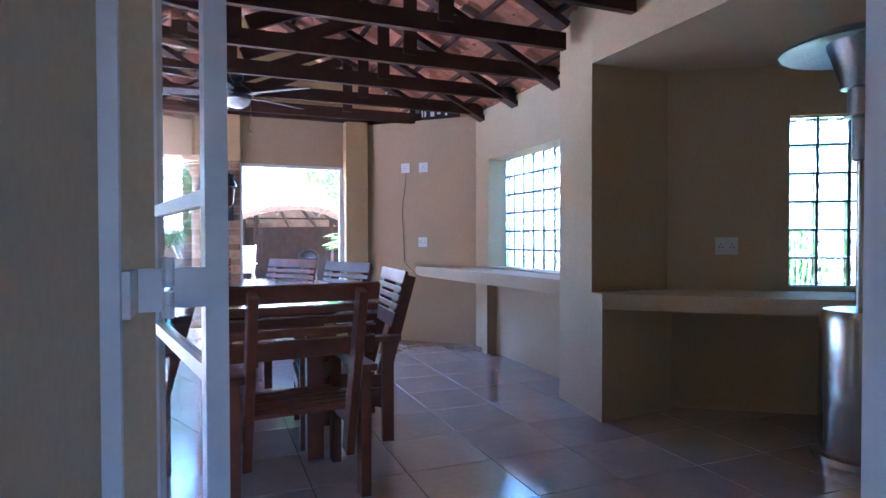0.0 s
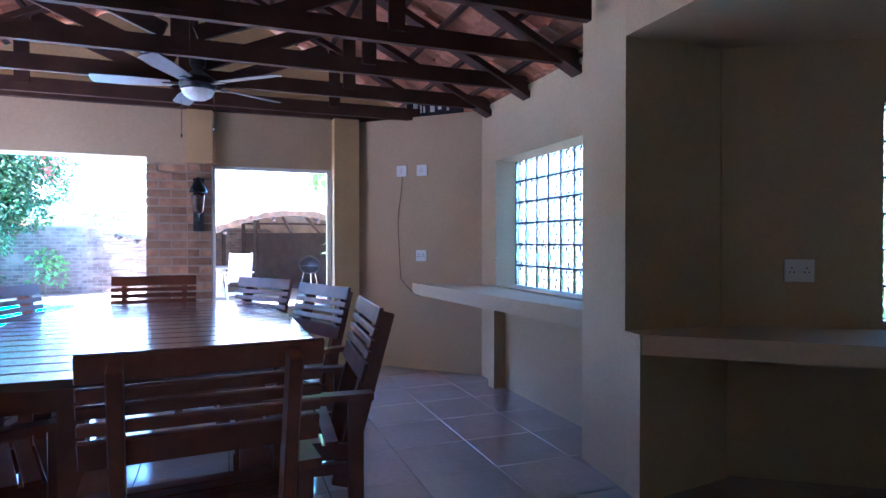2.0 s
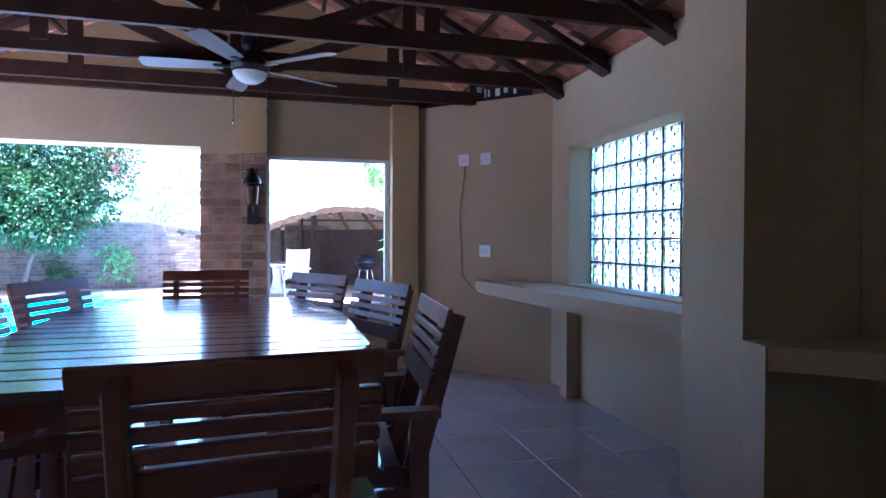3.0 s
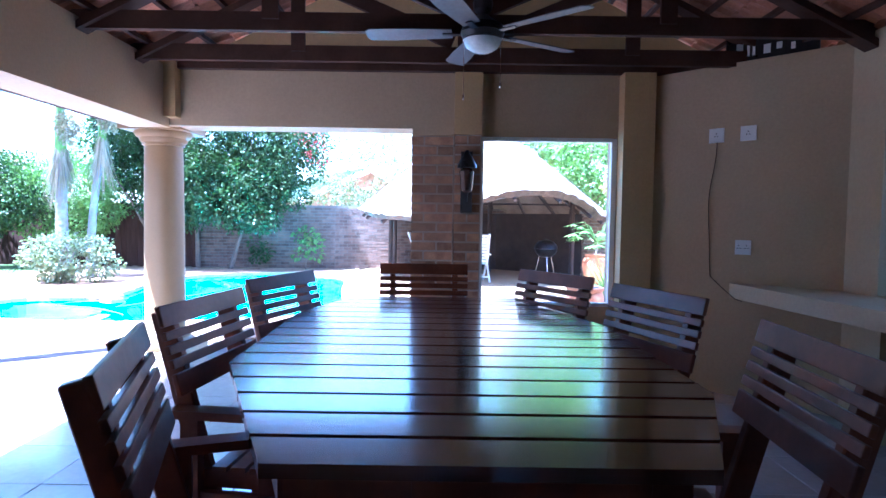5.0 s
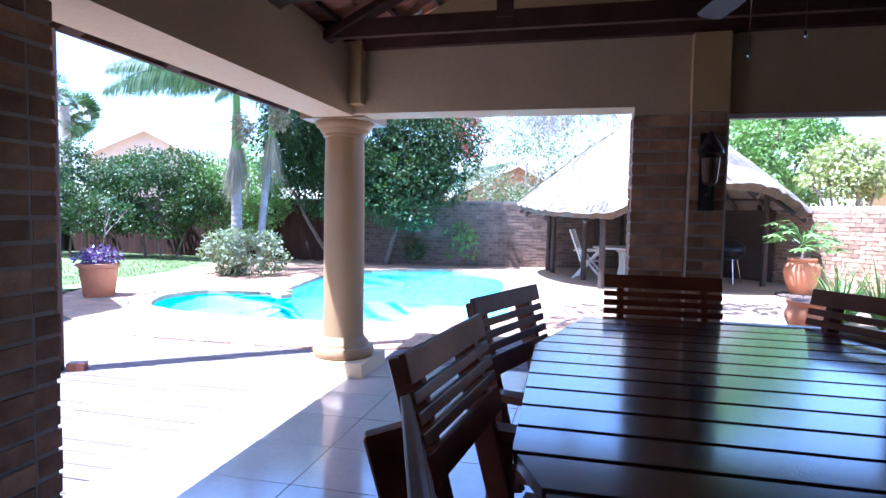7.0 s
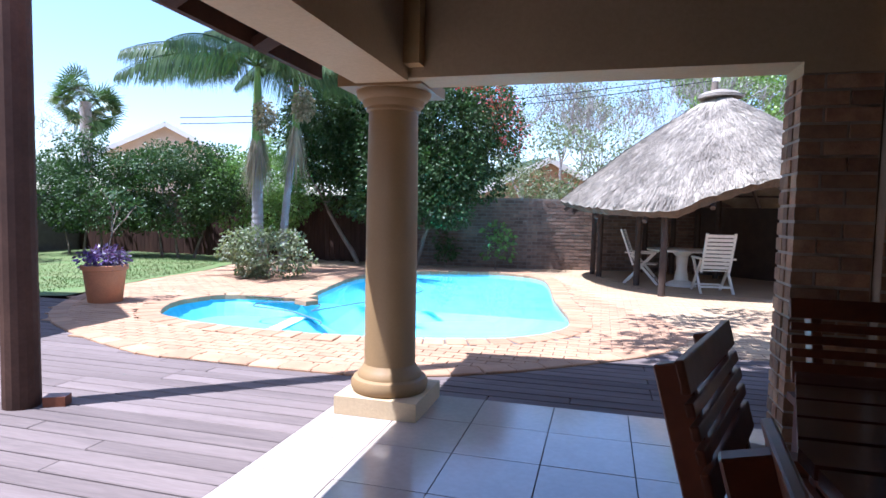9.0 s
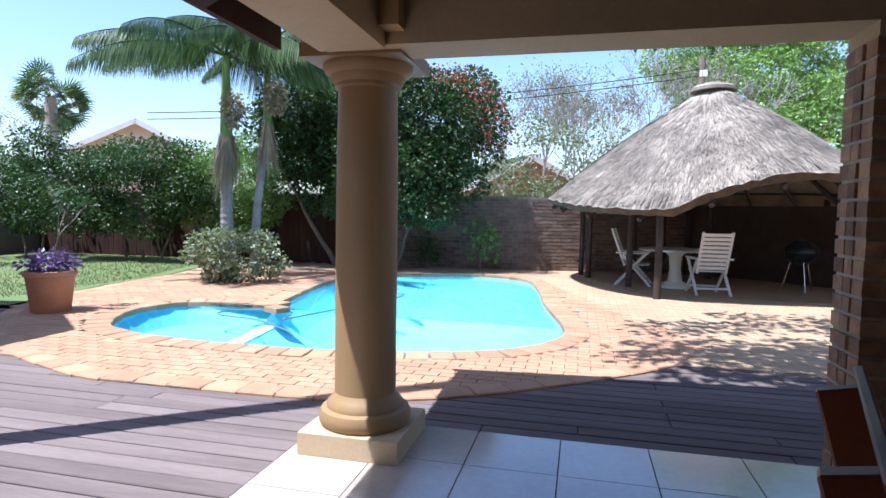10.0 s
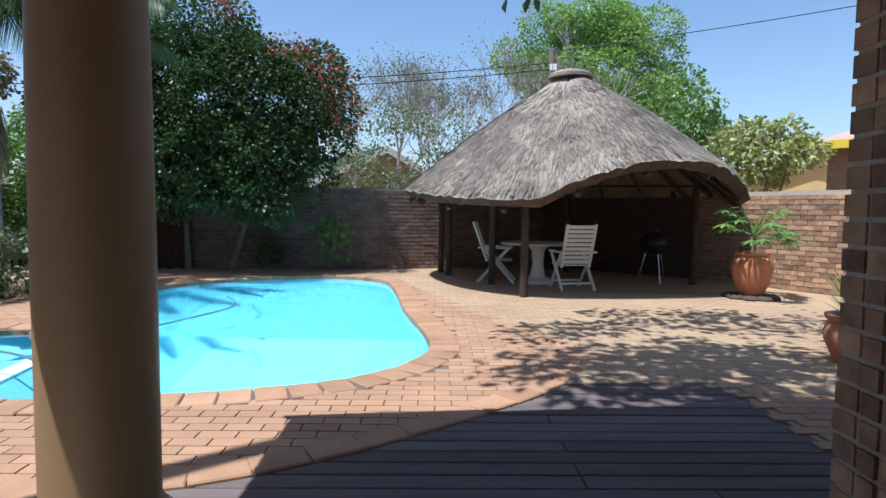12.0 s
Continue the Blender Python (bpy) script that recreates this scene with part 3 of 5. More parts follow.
tagged(g, "short green grass blades on the lawn", "grass", "", "stuff")

# boundary walls
def garden_wall(name, a, b_, h, label, mortar=None):
    a, b_ = Vector(a), Vector(b_)
    d = b_ - a
    m = pose(a.x, a.y, 0, 0, 0, math.degrees(math.atan2(d.y, d.x)))
    body = bm_new(); box(body, 0, d.length, 0.015, 0.22, -0.05, h)
    w = tagged(part(name, body, mortar or M_MORTAR, None, m=m), label, "garden wall", "", "structure")
    return w, d.length


wall_back, len_back = garden_wall("garden_wall_back", (-16, 18.5), (-2.2, 18.5), 1.75, "brown face-brick garden wall darkened for tree shade", M_MORTAR_SHADE)
wall_far, len_far = garden_wall("garden_wall_far", (-2.2, 18.5), (6.6, 20.9), 1.75, "brown face-brick garden wall behind the thatched shelter", M_MORTAR_SHADE)
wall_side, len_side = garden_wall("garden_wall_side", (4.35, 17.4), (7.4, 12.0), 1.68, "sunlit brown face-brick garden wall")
wall_left, len_left = garden_wall("garden_wall_left", (-16, 8.0), (-16, 18.5), 1.75, "shaded brown garden wall behind shrubs", M_MORTAR_SHADE)
# dark timber fence in front of the back wall
M_FENCE = mat("dark_fence_board", (0.055, 0.028, 0.020), 0.8, (0.03, 0.017, 0.013), 3, 40, 0.7, 0.3, 0.003, stretch=(4, 4, 0.5), rand=0.2, spec=0.2)
fence = thing("timber_fence", "dark brown upright timber fence along the lawn", "fence", "", pose(-15.9, 18.34, 0))
b = bm_new(); box(b, 0, 0.142, 0, 0.02, -0.02, 1.72); bevel(b, 0.003)
fence_me = mesh_of("fence_board", b, M_FENCE)
for k in range(66):
    part("fence_board", fence_me, None, fence, m=pose(k * 0.15, 0.002 * (k % 3), 0.012 * ((k * 7) % 5)))
for z in (0.35, 1.35):
    b = bm_new(); box(b, 0, 9.9, 0.025, 0.065, z, z + 0.07)
    part("fence_rail", b, M_FENCE, fence)

# unseen block beyond the open side, added to cast the left shadow
bm = bm_new()
prism(bm, [(-7.5, -6), (-7.55, 8.6), (-9.4, 10.05), (-18, 8.0), (-18, -6)], -0.1, 5.2)
structure("shadow_block", bm, M_PLASTER, "plain unseen building block added to shade the left deck", "house")

# ---- table and chairs ----
TABLE_Z = 0.85
table = thing("dining_table", "large octagonal slatted dining table of dark varnished wood", "table", "", pose(0, 0, 0))
octo = [(0.46, 3.41), (1.46, 3.41), (1.70, 3.98), (1.69, 5.14), (1.36, 6.22), (0.25, 6.22), (0.035, 5.44), (0.07, 4.30)]


def octo_span(y):
    """The table's left and right edge at y."""
    xs = []
    for (xa, ya), (xb, yb) in zip(octo, octo[1:] + octo[:1]):
        if abs(yb - ya) > 0.05 and min(ya, yb) - 1e-6 <= y <= max(ya, yb) + 1e-6:
            xs.append(xa + (xb - xa) * (y - ya) / (yb - ya))
    return min(xs), max(xs)


n_slats = 16
for i in range(n_slats):
    ya = 3.415 + i * (6.215 - 3.415) / n_slats
    yb = ya + (6.215 - 3.415) / n_slats - 0.022
    (a0, a1), (b0, b1) = octo_span(ya), octo_span(yb)
    ys = [ya] + [y for y in (3.98, 4.30, 5.14, 5.44) if ya < y < yb] + [yb]
    pts = [(octo_span(y)[1], y) for y in ys] + [(octo_span(y)[0], y) for y in ys[::-1]]
    b = bm_new()
    prism(b, pts, TABLE_Z - 0.034, TABLE_Z)
    bevel(b, 0.005, 2)
    part("slat", b, M_TABLE, table)
for i, ((xa, ya), (xb, yb)) in enumerate(zip(octo, octo[1:] + octo[:1])):
    c = Vector((0.87, 4.76))
    a, e = Vector((xa, ya)), Vector((xb, yb))
    a, e = a + (c - a).normalized() * 0.10, e + (c - e).normalized() * 0.10
    b = bm_new()
    strut(b, (a.x, a.y, TABLE_Z - 0.085), (e.x, e.y, TABLE_Z - 0.085), 0.03, 0.10)
    part("apron", b, M_WOOD, table)
for x in (0.36, 0.87, 1.36):
    b = bm_new(); box(b, x - 0.03, x + 0.03, 3.54 if x == 0.87 else 3.85, 6.12 if x == 0.87 else 5.85, TABLE_Z - 0.10, TABLE_Z - 0.036)
    part("bearer", b, M_WOOD, table)
for x, y in ((0.74, 3.53), (1.38, 3.53), (0.21, 4.38), (1.57, 4.10), (0.16, 5.36), (1.57, 5.08), (0.40, 6.08), (1.24, 6.08)):
    b = bm_new(); box(b, x - 0.045, x + 0.045, y - 0.045, y + 0.045, 0.0, TABLE_Z - 0.036); bevel(b, 0.008, 2)
    part("leg", b, M_WOOD, table)


def armchair():
    """A slatted timber armchair, facing +y, its back's top at y = -0.36."""
    t = thing("armchair", "dark varnished slatted wooden armchair at the dining table", "chair", "chairs round the table")
    for s in (-1, 1):
        for yy, top in ((0.24, 0.615), (-0.25, 0.615)):
            b = bm_new(); box(b, s * 0.30 - 0.024, s * 0.30 + 0.024, yy - 0.035, yy + 0.035, 0, top); bevel(b, 0.006)
            part("leg", b, M_WOOD, t)
        b = bm_new(); box(b, s * 0.30 - 0.04, s * 0.30 + 0.04, -0.33, 0.31, 0.616, 0.648); bevel(b, 0.008, 2)
        part("armrest", b, M_WOOD, t)
        b = bm_new(); box(b, s * 0.262 - 0.014, s * 0.262 + 0.014, -0.24, 0.26, 0.335, 0.405); bevel(b, 0.004)
        part("seat_rail", b, M_WOOD, t)
        b = bm_new(); box(b, s * 0.30 - 0.015, s * 0.30 + 0.015, -0.21, 0.20, 0.28, 0.33); bevel(b, 0.004)
        part("stretcher", b, M_WOOD, t)
        b = bm_new(); strut(b, (s * 0.24, -0.185, 0.20), (s * 0.24, -0.405, 1.01), 0.042, 0.085, (0, 1, 0)); bevel(b, 0.005)
        part("back_post", b, M_WOOD, t)
    for i in range(6):
        y0 = -0.17 + i * 0.075
        b = bm_new(); box(b, -0.30, 0.30, y0, y0 + 0.058, 0.406, 0.428); bevel(b, 0.004)
        part("seat_slat", b, M_WOOD, t)
    b = bm_new(); box(b, -0.275, 0.275, 0.262, 0.286, 0.32, 0.405); bevel(b, 0.004)
    part("front_rail", b, M_WOOD, t)
    for z0, z1 in ((0.70, 0.785), (0.803, 0.838), (0.856, 0.891), (0.909, 0.942), (0.960, 1.04)):
        f = lambda z: -0.155 - (z - 0.20) * 0.21 / 0.785
        b = bm_new()
        strut(b, (0, f(z0) + 0.012, z0), (0, f(z1) + 0.012, z1), 0.68, 0.022, (0, 1, 0))
        bevel(b, 0.005, 2)
        part("back_slat", b, M_WOOD, t)
    return t


first = armchair()
for i, (bx, by, face) in enumerate(((1.235, 2.81, 95), (0.70, 6.71, -90), (1.935, 5.15, 201), (1.975, 3.93, 176), (1.59, 6.06, 214), (-0.12, 5.71, -19), (-0.175, 4.69, -7), (0.0, 3.72, 19))):
    a = radians(face)
    m = pose(bx + 0.36 * math.cos(a), by + 0.36 * math.sin(a), 0, 0, 0, face - 90)
    if i == 0:
        first.matrix_basis = m
    else:
        copy_thing(first, m)

# ---- ceiling fan ----
fan = thing("ceiling_fan", "dark ceiling fan with five grey blades and a glass light", "ceiling fan", "", pose(1.085, 6.07, 0.085))
b = bm_new(); lathe(b, [(0.012, 2.62), (0.012, 2.80)], 10)
part("rod", b, M_BLACK, fan)
b = bm_new(); lathe(b, [(0.03, 2.64), (0.06, 2.67), (0.065, 2.72), (0.05, 2.77), (0.02, 2.78)], 20)
part("canopy", b, M_BLACK, fan, smooth=True)
b = bm_new(); lathe(b, [(0.07, 2.475), (0.13, 2.485), (0.145, 2.52), (0.13, 2.57), (0.08, 2.60), (0.03, 2.64)], 24)
part("motor", b, M_BLACK, fan, smooth=True)
b = bm_new(); lathe(b, [(0.01, 2.395), (0.06, 2.403), (0.105, 2.43), (0.128, 2.474)], 24)
part("shade", b, M_FROST, fan, "frosted glass bowl", smooth=True)
for a in (103, 31, -41, -113, 175):
    m = pose(0, 0, 2.52, 0, 0, a)
    b = bm_new(); prism(b, [(0.20, -0.055), (0.56, -0.075), (0.75, -0.068), (0.77, -0.03), (0.77, 0.05), (0.745, 0.075), (0.50, 0.075), (0.20, 0.055)], 0.0, 0.007)
    bmesh.ops.transform(b, matrix=pose(0, 0, 0, 11, 0, 0), verts=b.verts)
    blade = part("blade", b, M_GREY_BLADE, fan, m=m)
    b = bm_new(); box(b, 0.10, 0.26, -0.022, 0.022, -0.008, 0.0)
    part("blade_arm", b, M_BLACK, blade)
for x in (-0.12, 0.12):
    b = bm_new(); tube(b, [(x, -0.02, 2.48), (x, -0.02, 2.20 if x > 0 else 2.12)], 0.0025, 5); lathe(b, [(0.002, 0), (0.008, 0.012), (0.006, 0.035), (0.002, 0.04)], 8, pose(x, -0.02, (2.20 if x > 0 else 2.12) - 0.038))
    part("pull_chain", b, M_STEEL, fan)

# ---- sockets, cable, sign, lantern ----
def socket(x, y, z, yaw, w=0.115, h=0.115, holes=2):
    t = thing("wall_socket", "white plastic wall socket on tan plaster", "socket", "wall sockets", pose(x, y, z, 0, 0, yaw))
    b = bm_new(); box(b, -w / 2, w / 2, -0.012, 0.0, -h / 2, h / 2); bevel(b, 0.003, 2)
    part("plate", b, M_SOCKET, t)
    for k in range(holes):
        cx = (k - (holes - 1) / 2) * w * 0.5
        for dx, dz in ((0, 0.014), (-0.011, -0.008), (0.011, -0.008)):
            b = bm_new(); lathe(b, [(0.0045, 0), (0.0045, 0.0015)], 8, pose(cx + dx, -0.0122, dz, 90, 0, 0))
            part("socket_hole", b, M_BLACK, t)
    return t


socket(3.056, 6.964, 2.097, -45, holes=1)
socket(3.226, 6.794, 2.095, -45, holes=1)
socket(3.22, 6.80, 1.20, -45, holes=2)
sx, sy = back(0.40, -0.002)
socket(sx, sy, 1.185, math.degrees(math.atan2(BU.y, BU.x)), 0.15, 0.125, 2)
b = bm_new()
tube(b, [(p.x, 10.008 - p.x, p.y) for p in spline([(3.056, 2.09), (3.05, 1.9), (3.02, 1.6), (3.03, 1.25), (3.04, 0.98), (3.045, 0.95)], 5, False)] + [(3.06, 6.80, 0.88), (3.12, 6.70, 0.80), (3.15, 6.65, 0.79)], 0.0035, 6)
tagged(part("cable", b, M_POST, None, smooth=True), "thin dark cable hanging from a wall socket", "cable")
sign = thing("sign_board", "dark printed sign board lying on the wall top", "sign", "", pose(3.33, 6.78, 2.66, 0, 0, -45))
b = bm_new(); box(b, -0.30, 0.36, 0.0, 0.012, 0.0, 0.22); bevel(b, 0.002)
part("panel", b, M_BLACK, sign)
for x0, x1, z0, z1 in ((-0.22, -0.17, 0.05, 0.16), (-0.14, -0.12, 0.05, 0.15), (-0.10, -0.08, 0.05, 0.12), (-0.02, 0.03, 0.05, 0.12), (0.07, 0.11, 0.07, 0.12), (0.17, 0.2, 0.05, 0.1)):
    b = bm_new(); box(b, x0, x1, -0.0015, -0.0002, z0, z1)
    part("letter_bar", b, M_WHITE, sign, "pale unreadable lettering")
M_AMBER = mat("brown_lamp_glass", (0.07, 0.032, 0.02), 0.25, None, 6, 60, 0.5, 0.1)
lamp = thing("wall_lantern", "dark metal wall lantern on the brick pier", "lantern", "", pose(1.04, YW - 0.125, 0))
b = bm_new(); box(b, -0.05, 0.05, 0.0, 0.03, 1.45, 1.98); bevel(b, 0.006)
part("back_plate", b, M_BLACK, lamp)
b = bm_new(); lathe(b, [(0.03, 1.62), (0.05, 1.64), (0.065, 1.80), (0.03, 1.83)], 12, pose(0, -0.09, 0))
part("glass", b, M_AMBER, lamp, smooth=True)
b = bm_new(); lathe(b, [(0.085, 1.83), (0.08, 1.86), (0.04, 1.93), (0.012, 1.98)], 12, pose(0, -0.09, 0))
part("cap", b, M_BLACK, lamp, smooth=True)
b = bm_new(); tube(b, [(0, 0, 1.56), (0, -0.06, 1.55), (0, -0.09, 1.62)], 0.012, 8)
part("bracket", b, M_BLACK, lamp, smooth=True)

# ---- glass block windows and framed opening ----
def block_window(name, origin, u, n, cols, rows, label, deep=1.0):
    """Square glass blocks in mortar; u runs along the wall, n faces the room."""
    w = thing(name, label, "window", kind="structure")
    u, n = Vector((*u, 0)), Vector((*n, 0))
    m = Matrix((u, n, Vector((0, 0, 1)))).transposed().to_4x4()
    m.translation = origin
    w.matrix_basis = m
    b = bm_new()
    for i in range(cols + 1):
        box(b, i * 0.2 - 0.006, i * 0.2 + 0.006, -0.035, 0.041, 0, rows * 0.2)
    for k in range(rows + 1):
        for i in range(cols):
            box(b, i * 0.2 + 0.0062, i * 0.2 + 0.1938, -0.035, 0.040, k * 0.2 - 0.006, k * 0.2 + 0.006)
    part("joint_grid", b, M_GROUT, w)
    b = bm_new()
    q, k8, lo8 = 7, 0.166 / 7, 0.017

    def ridge(i, k):
        """Depth of the crossed diagonal flutes pressed into the outer face."""
        if i in (0, q) or k in (0, q):
            return 0.0
        return deep * (0.011 * math.sin((i + k) * 1.75 + 0.6) + 0.009 * math.sin((i - 0.7 * k) * 1.5))

    grid = [[b.verts.new((lo8 + i * k8, -0.034 + ridge(i, k), lo8 + k * k8)) for k in range(q + 1)] for i in range(q + 1)]
    for i in range(q):
        for k in range(q):
            b.faces.new((grid[i][k], grid[i + 1][k], grid[i + 1][k + 1], grid[i][k + 1]))
    rim = [g[0] for g in grid] + grid[q][1:] + [g[q] for g in grid[::-1]][1:] + grid[0][::-1][1:-1]
    mid = [b.verts.new((0.1 + (v.co.x - 0.1) * 1.10, -0.02, 0.1 + (v.co.z - 0.1) * 1.10)) for v in rim]
    front = [b.verts.new((0.1 + (v.co.x - 0.1) * 1.10, 0.030, 0.1 + (v.co.z - 0.1) * 1.10)) for v in rim]
    face = [b.verts.new((v.co.x, 0.038, v.co.z)) for v in rim]
    for r0, r1 in ((rim, mid), (mid, front), (front, face)):
        for i in range(len(rim)):
            b.faces.new((r0[i], r0[(i + 1) % len(rim)], r1[(i + 1) % len(rim)], r1[i]))
    b.faces.new(face)
    me = mesh_of("glass_block", b, M_BLOCK)
    for i in range(cols):
        for k in range(rows):
            o = part("glass_block", me, None, w, m=pose(i * 0.2, 0, k * 0.2))
            o.visible_shadow = False
    return w


block_window("window_1", (3.95, 6.0, 0.922), (0, -1), (-1, 0), 8, 6, "square glass block window in a deep plaster reveal")
gx, gy = back(G0, 0.10)
block_window("window_2", (gx, gy, 0.90), (BU.x, BU.y), (-BN.x, -BN.y), 3, 6, "narrow glass block window in the niche", 0.22)
fr = thing("window_3", "pale framed opening onto the garden", "window", kind="structure")
for x0, x1, z0, z1 in ((1.171, 1.195, 0.62, 2.125), (2.335, 2.379, 0.62, 2.125), (1.196, 2.334, 2.095, 2.128), (1.196, 2.334, 0.622, 0.655)):
    b = bm_new(); box(b, x0, x1, YW + 0.004, YW + 0.07, z0, z1); bevel(b, 0.003)
    part("window_frame", b, M_WHITE, fr)

# ---- patio heater ----
heater = thing("patio_heater", "stainless steel gas patio heater with a round hood", "patio heater", "", pose(4.15, 2.31, 0))
b = bm_new(); lathe(b, [(0.20, 0.0), (0.225, 0.015), (0.225, 0.05), (0.19, 0.07)], 32)
part("foot", b, M_STEEL, heater, smooth=True)
b = bm_new(); lathe(b, [(0.185, 0.07), (0.19, 0.09), (0.19, 0.80), (0.17, 0.845), (0.06, 0.86)], 32)
part("tank_housing", b, M_STEEL, heater, smooth=True)
b = bm_new(); lathe(b, [(0.022, 0.86), (0.022, 1.70)], 16)
part("pole", b, M_STEEL, heater, smooth=True)
b = bm_new(); lathe(b, [(0.03, 1.660), (0.045, 1.670), (0.045, 1.900), (0.085, 1.905), (0.085, 1.915), (0.066, 1.920), (0.066, 2.055), (0.10, 2.060), (0.105, 2.075), (0.10, 2.090), (0.165, 2.290), (0.168, 2.310)], 24)
part("burner", b, M_HOOD, heater, smooth=True)
b = bm_new(); lathe(b, [(0.405, 2.265), (0.40, 2.280), (0.28, 2.335), (0.10, 2.365), (0.02, 2.375), (0.02, 2.365), (0.28, 2.325), (0.395, 2.270)], 40, closed=False)
part("hood", b, M_HOOD, heater, smooth=True)
b = bm_new(); lathe(b, [(0.035, 0), (0.035, 0.012)], 16, pose(-0.08, -0.175, 0.19, 90, 0, -25))
part("valve_hole", b, M_BLACK, heater)

# ---- folding doors at the start ----
M_DOOR = mat("pale_door_paint", (0.62, 0.62, 0.63), 0.4, (0.52, 0.52, 0.53), 3, 60, 0.4, 0.05, grime=0.05)


def leaf(name, a, b_, stiles, bars, label):
    t = thing(name, label, "door", kind="structure")
    a, b_ = Vector((*a, 0)), Vector((*b_, 0))
    d = b_ - a
    L = d.length
    t.matrix_basis = pose(a.x, a.y, 0, 0, 0, math.degrees(math.atan2(d.y, d.x)))
    for s, w in stiles:
        th = 0.02
        q = bm_new(); box(q, s * L - w / 2, s * L + w / 2, -th, th, 0.01, 2.10); bevel(q, 0.004)
        part("stile", q, M_DOOR, t)
    for z0, z1 in bars:
        q = bm_new(); box(q, stiles[0][0] * L + 0.01, stiles[-1][0] * L - 0.01, -0.016, 0.016, z0, z1); bevel(q, 0.003)
        part("rail", q, M_DOOR, t)
    q = bm_new(); box(q, 0.02, L - 0.02, -0.003, 0.003, 0.06, 2.06)
    part("pane", q, M_GLASS, t).visible_shadow = False
    return t


leaf("door_1", (0.848, 1.318), (0.69, 2.10), ((0.022, 0.038), (0.972, 0.045)), ((0.01, 0.10), (0.975, 1.005), (1.305, 1.335), (2.03, 2.10)), "open glazed door leaf with pale metal frame and bars")
leaf("door_2", (2.074, 0.94), (2.079, 0.52), ((0.04, 0.05), (0.96, 0.05)), ((0.01, 0.10), (0.92, 0.97), (1.30, 1.35), (2.03, 2.10)), "open glazed door leaf with pale metal bars")
bm = bm_new()
box(bm, 0.6855, 0.712, 1.165, 1.189, 0, 2.149)
box(bm, 0.7125, 0.762, 1.268, 1.292, 1.12, 1.192)
box(bm, 0.7125, 0.724, 1.18, 1.267, 1.12, 1.192)
box(bm, 0.7765, 0.832, 1.30, 1.322, 1.122, 1.192)
for z in (1.105, 1.128, 1.158):
    lathe(bm, [(0.010, z), (0.010, z + 0.022 + (0.03 if z > 1.15 else 0))], 10, pose(0.769, 1.300, 0))
box(bm, 2.0785, 2.0795, 0.951, 0.975, 0, 2.149)
box(bm, 0.7495, 2.078, 0.89, 0.96, 2.10, 2.149)
structure("door_frame", bm, M_DOOR, "pale painted metal door frame", "door frame")

# ---- lapa: thatched shelter ----
LX, LY, LR = 1.8, 17.05, 3.12
lapa = thing("thatched_shelter", "thatched garden shelter on dark poles with a curved eave", "shelter", "", pose(0, 0, 0))


def eave(th):
    """Radius and height of the eave at an angle in degrees."""
    d = (th + 72 + 180) % 360 - 180
    arch = max(0.0, math.cos(math.radians(min(abs(d) / 37 * 90, 90)))) ** 0.8
    left = (th + 175 + 180) % 360 - 180
    z = 1.60 - 0.12 * math.cos(math.radians(th + 100)) + 0.10 * math.exp(-(left / 30) ** 2) + 0.56 * arch
    return LR - 0.10 * arch + 0.05 * math.sin(math.radians(5 * th)), z


def thatch(offset, n=160, rings=22, rough=0.03):
    b = bm_new()
    rr = random.Random(3)
    rows = []
    for k in range(rings + 1):
        f = k / rings
        row = []
        for i in range(n):
            th = 360 * i / n
            r1, z1 = eave(th)
            r = r1 * f
            z = 3.98 + (z1 - 3.98) * (f ** 0.90) + 0.16 * math.sin(f * math.pi) - offset
            if f > 0.97:
                z -= 0.02
            j = rr.uniform(-rough, rough) * (0.4 + f)
            row.append(b.verts.new((LX + r * math.cos(radians(th)), LY + r * math.sin(radians(th)), z + j * 0.6)))
        rows.append(row)
    for a, c in zip(rows[1:], rows[2:]):
        for i in range(n):
            b.faces.new((a[i], a[(i + 1) % n], c[(i + 1) % n], c[i]))
    return b, rows


outer, orow = thatch(0.0)
inner, irow = thatch(0.11, rough=0.0)
for v in inner.verts:
    v.co.x, v.co.y = LX + (v.co.x - LX) * 0.955, LY + (v.co.y - LY) * 0.955
edge = bm_new()
rr = random.Random(9)
n = 160
top = [edge.verts.new(v.co) for v in orow[-1]]
low = [edge.verts.new(v.co + Vector((0, 0, rr.uniform(-0.02, 0.015)))) for v in irow[-1]]
for i in range(n):
    edge.faces.new((top[i], top[(i + 1) % n], low[(i + 1) % n], low[i]))
thatch_top = part("thatch", outer, M_THATCH, lapa, "grey weathered thatch")
part("thatch_lining", inner, M_THATCH_IN, lapa, "brown underside of the thatch")
part("thatch_edge", edge, M_THATCH_CUT, lapa, "cut brown thatch edge")
# loose reed ends over the slope
b = bm_new()
rr = random.Random(11)
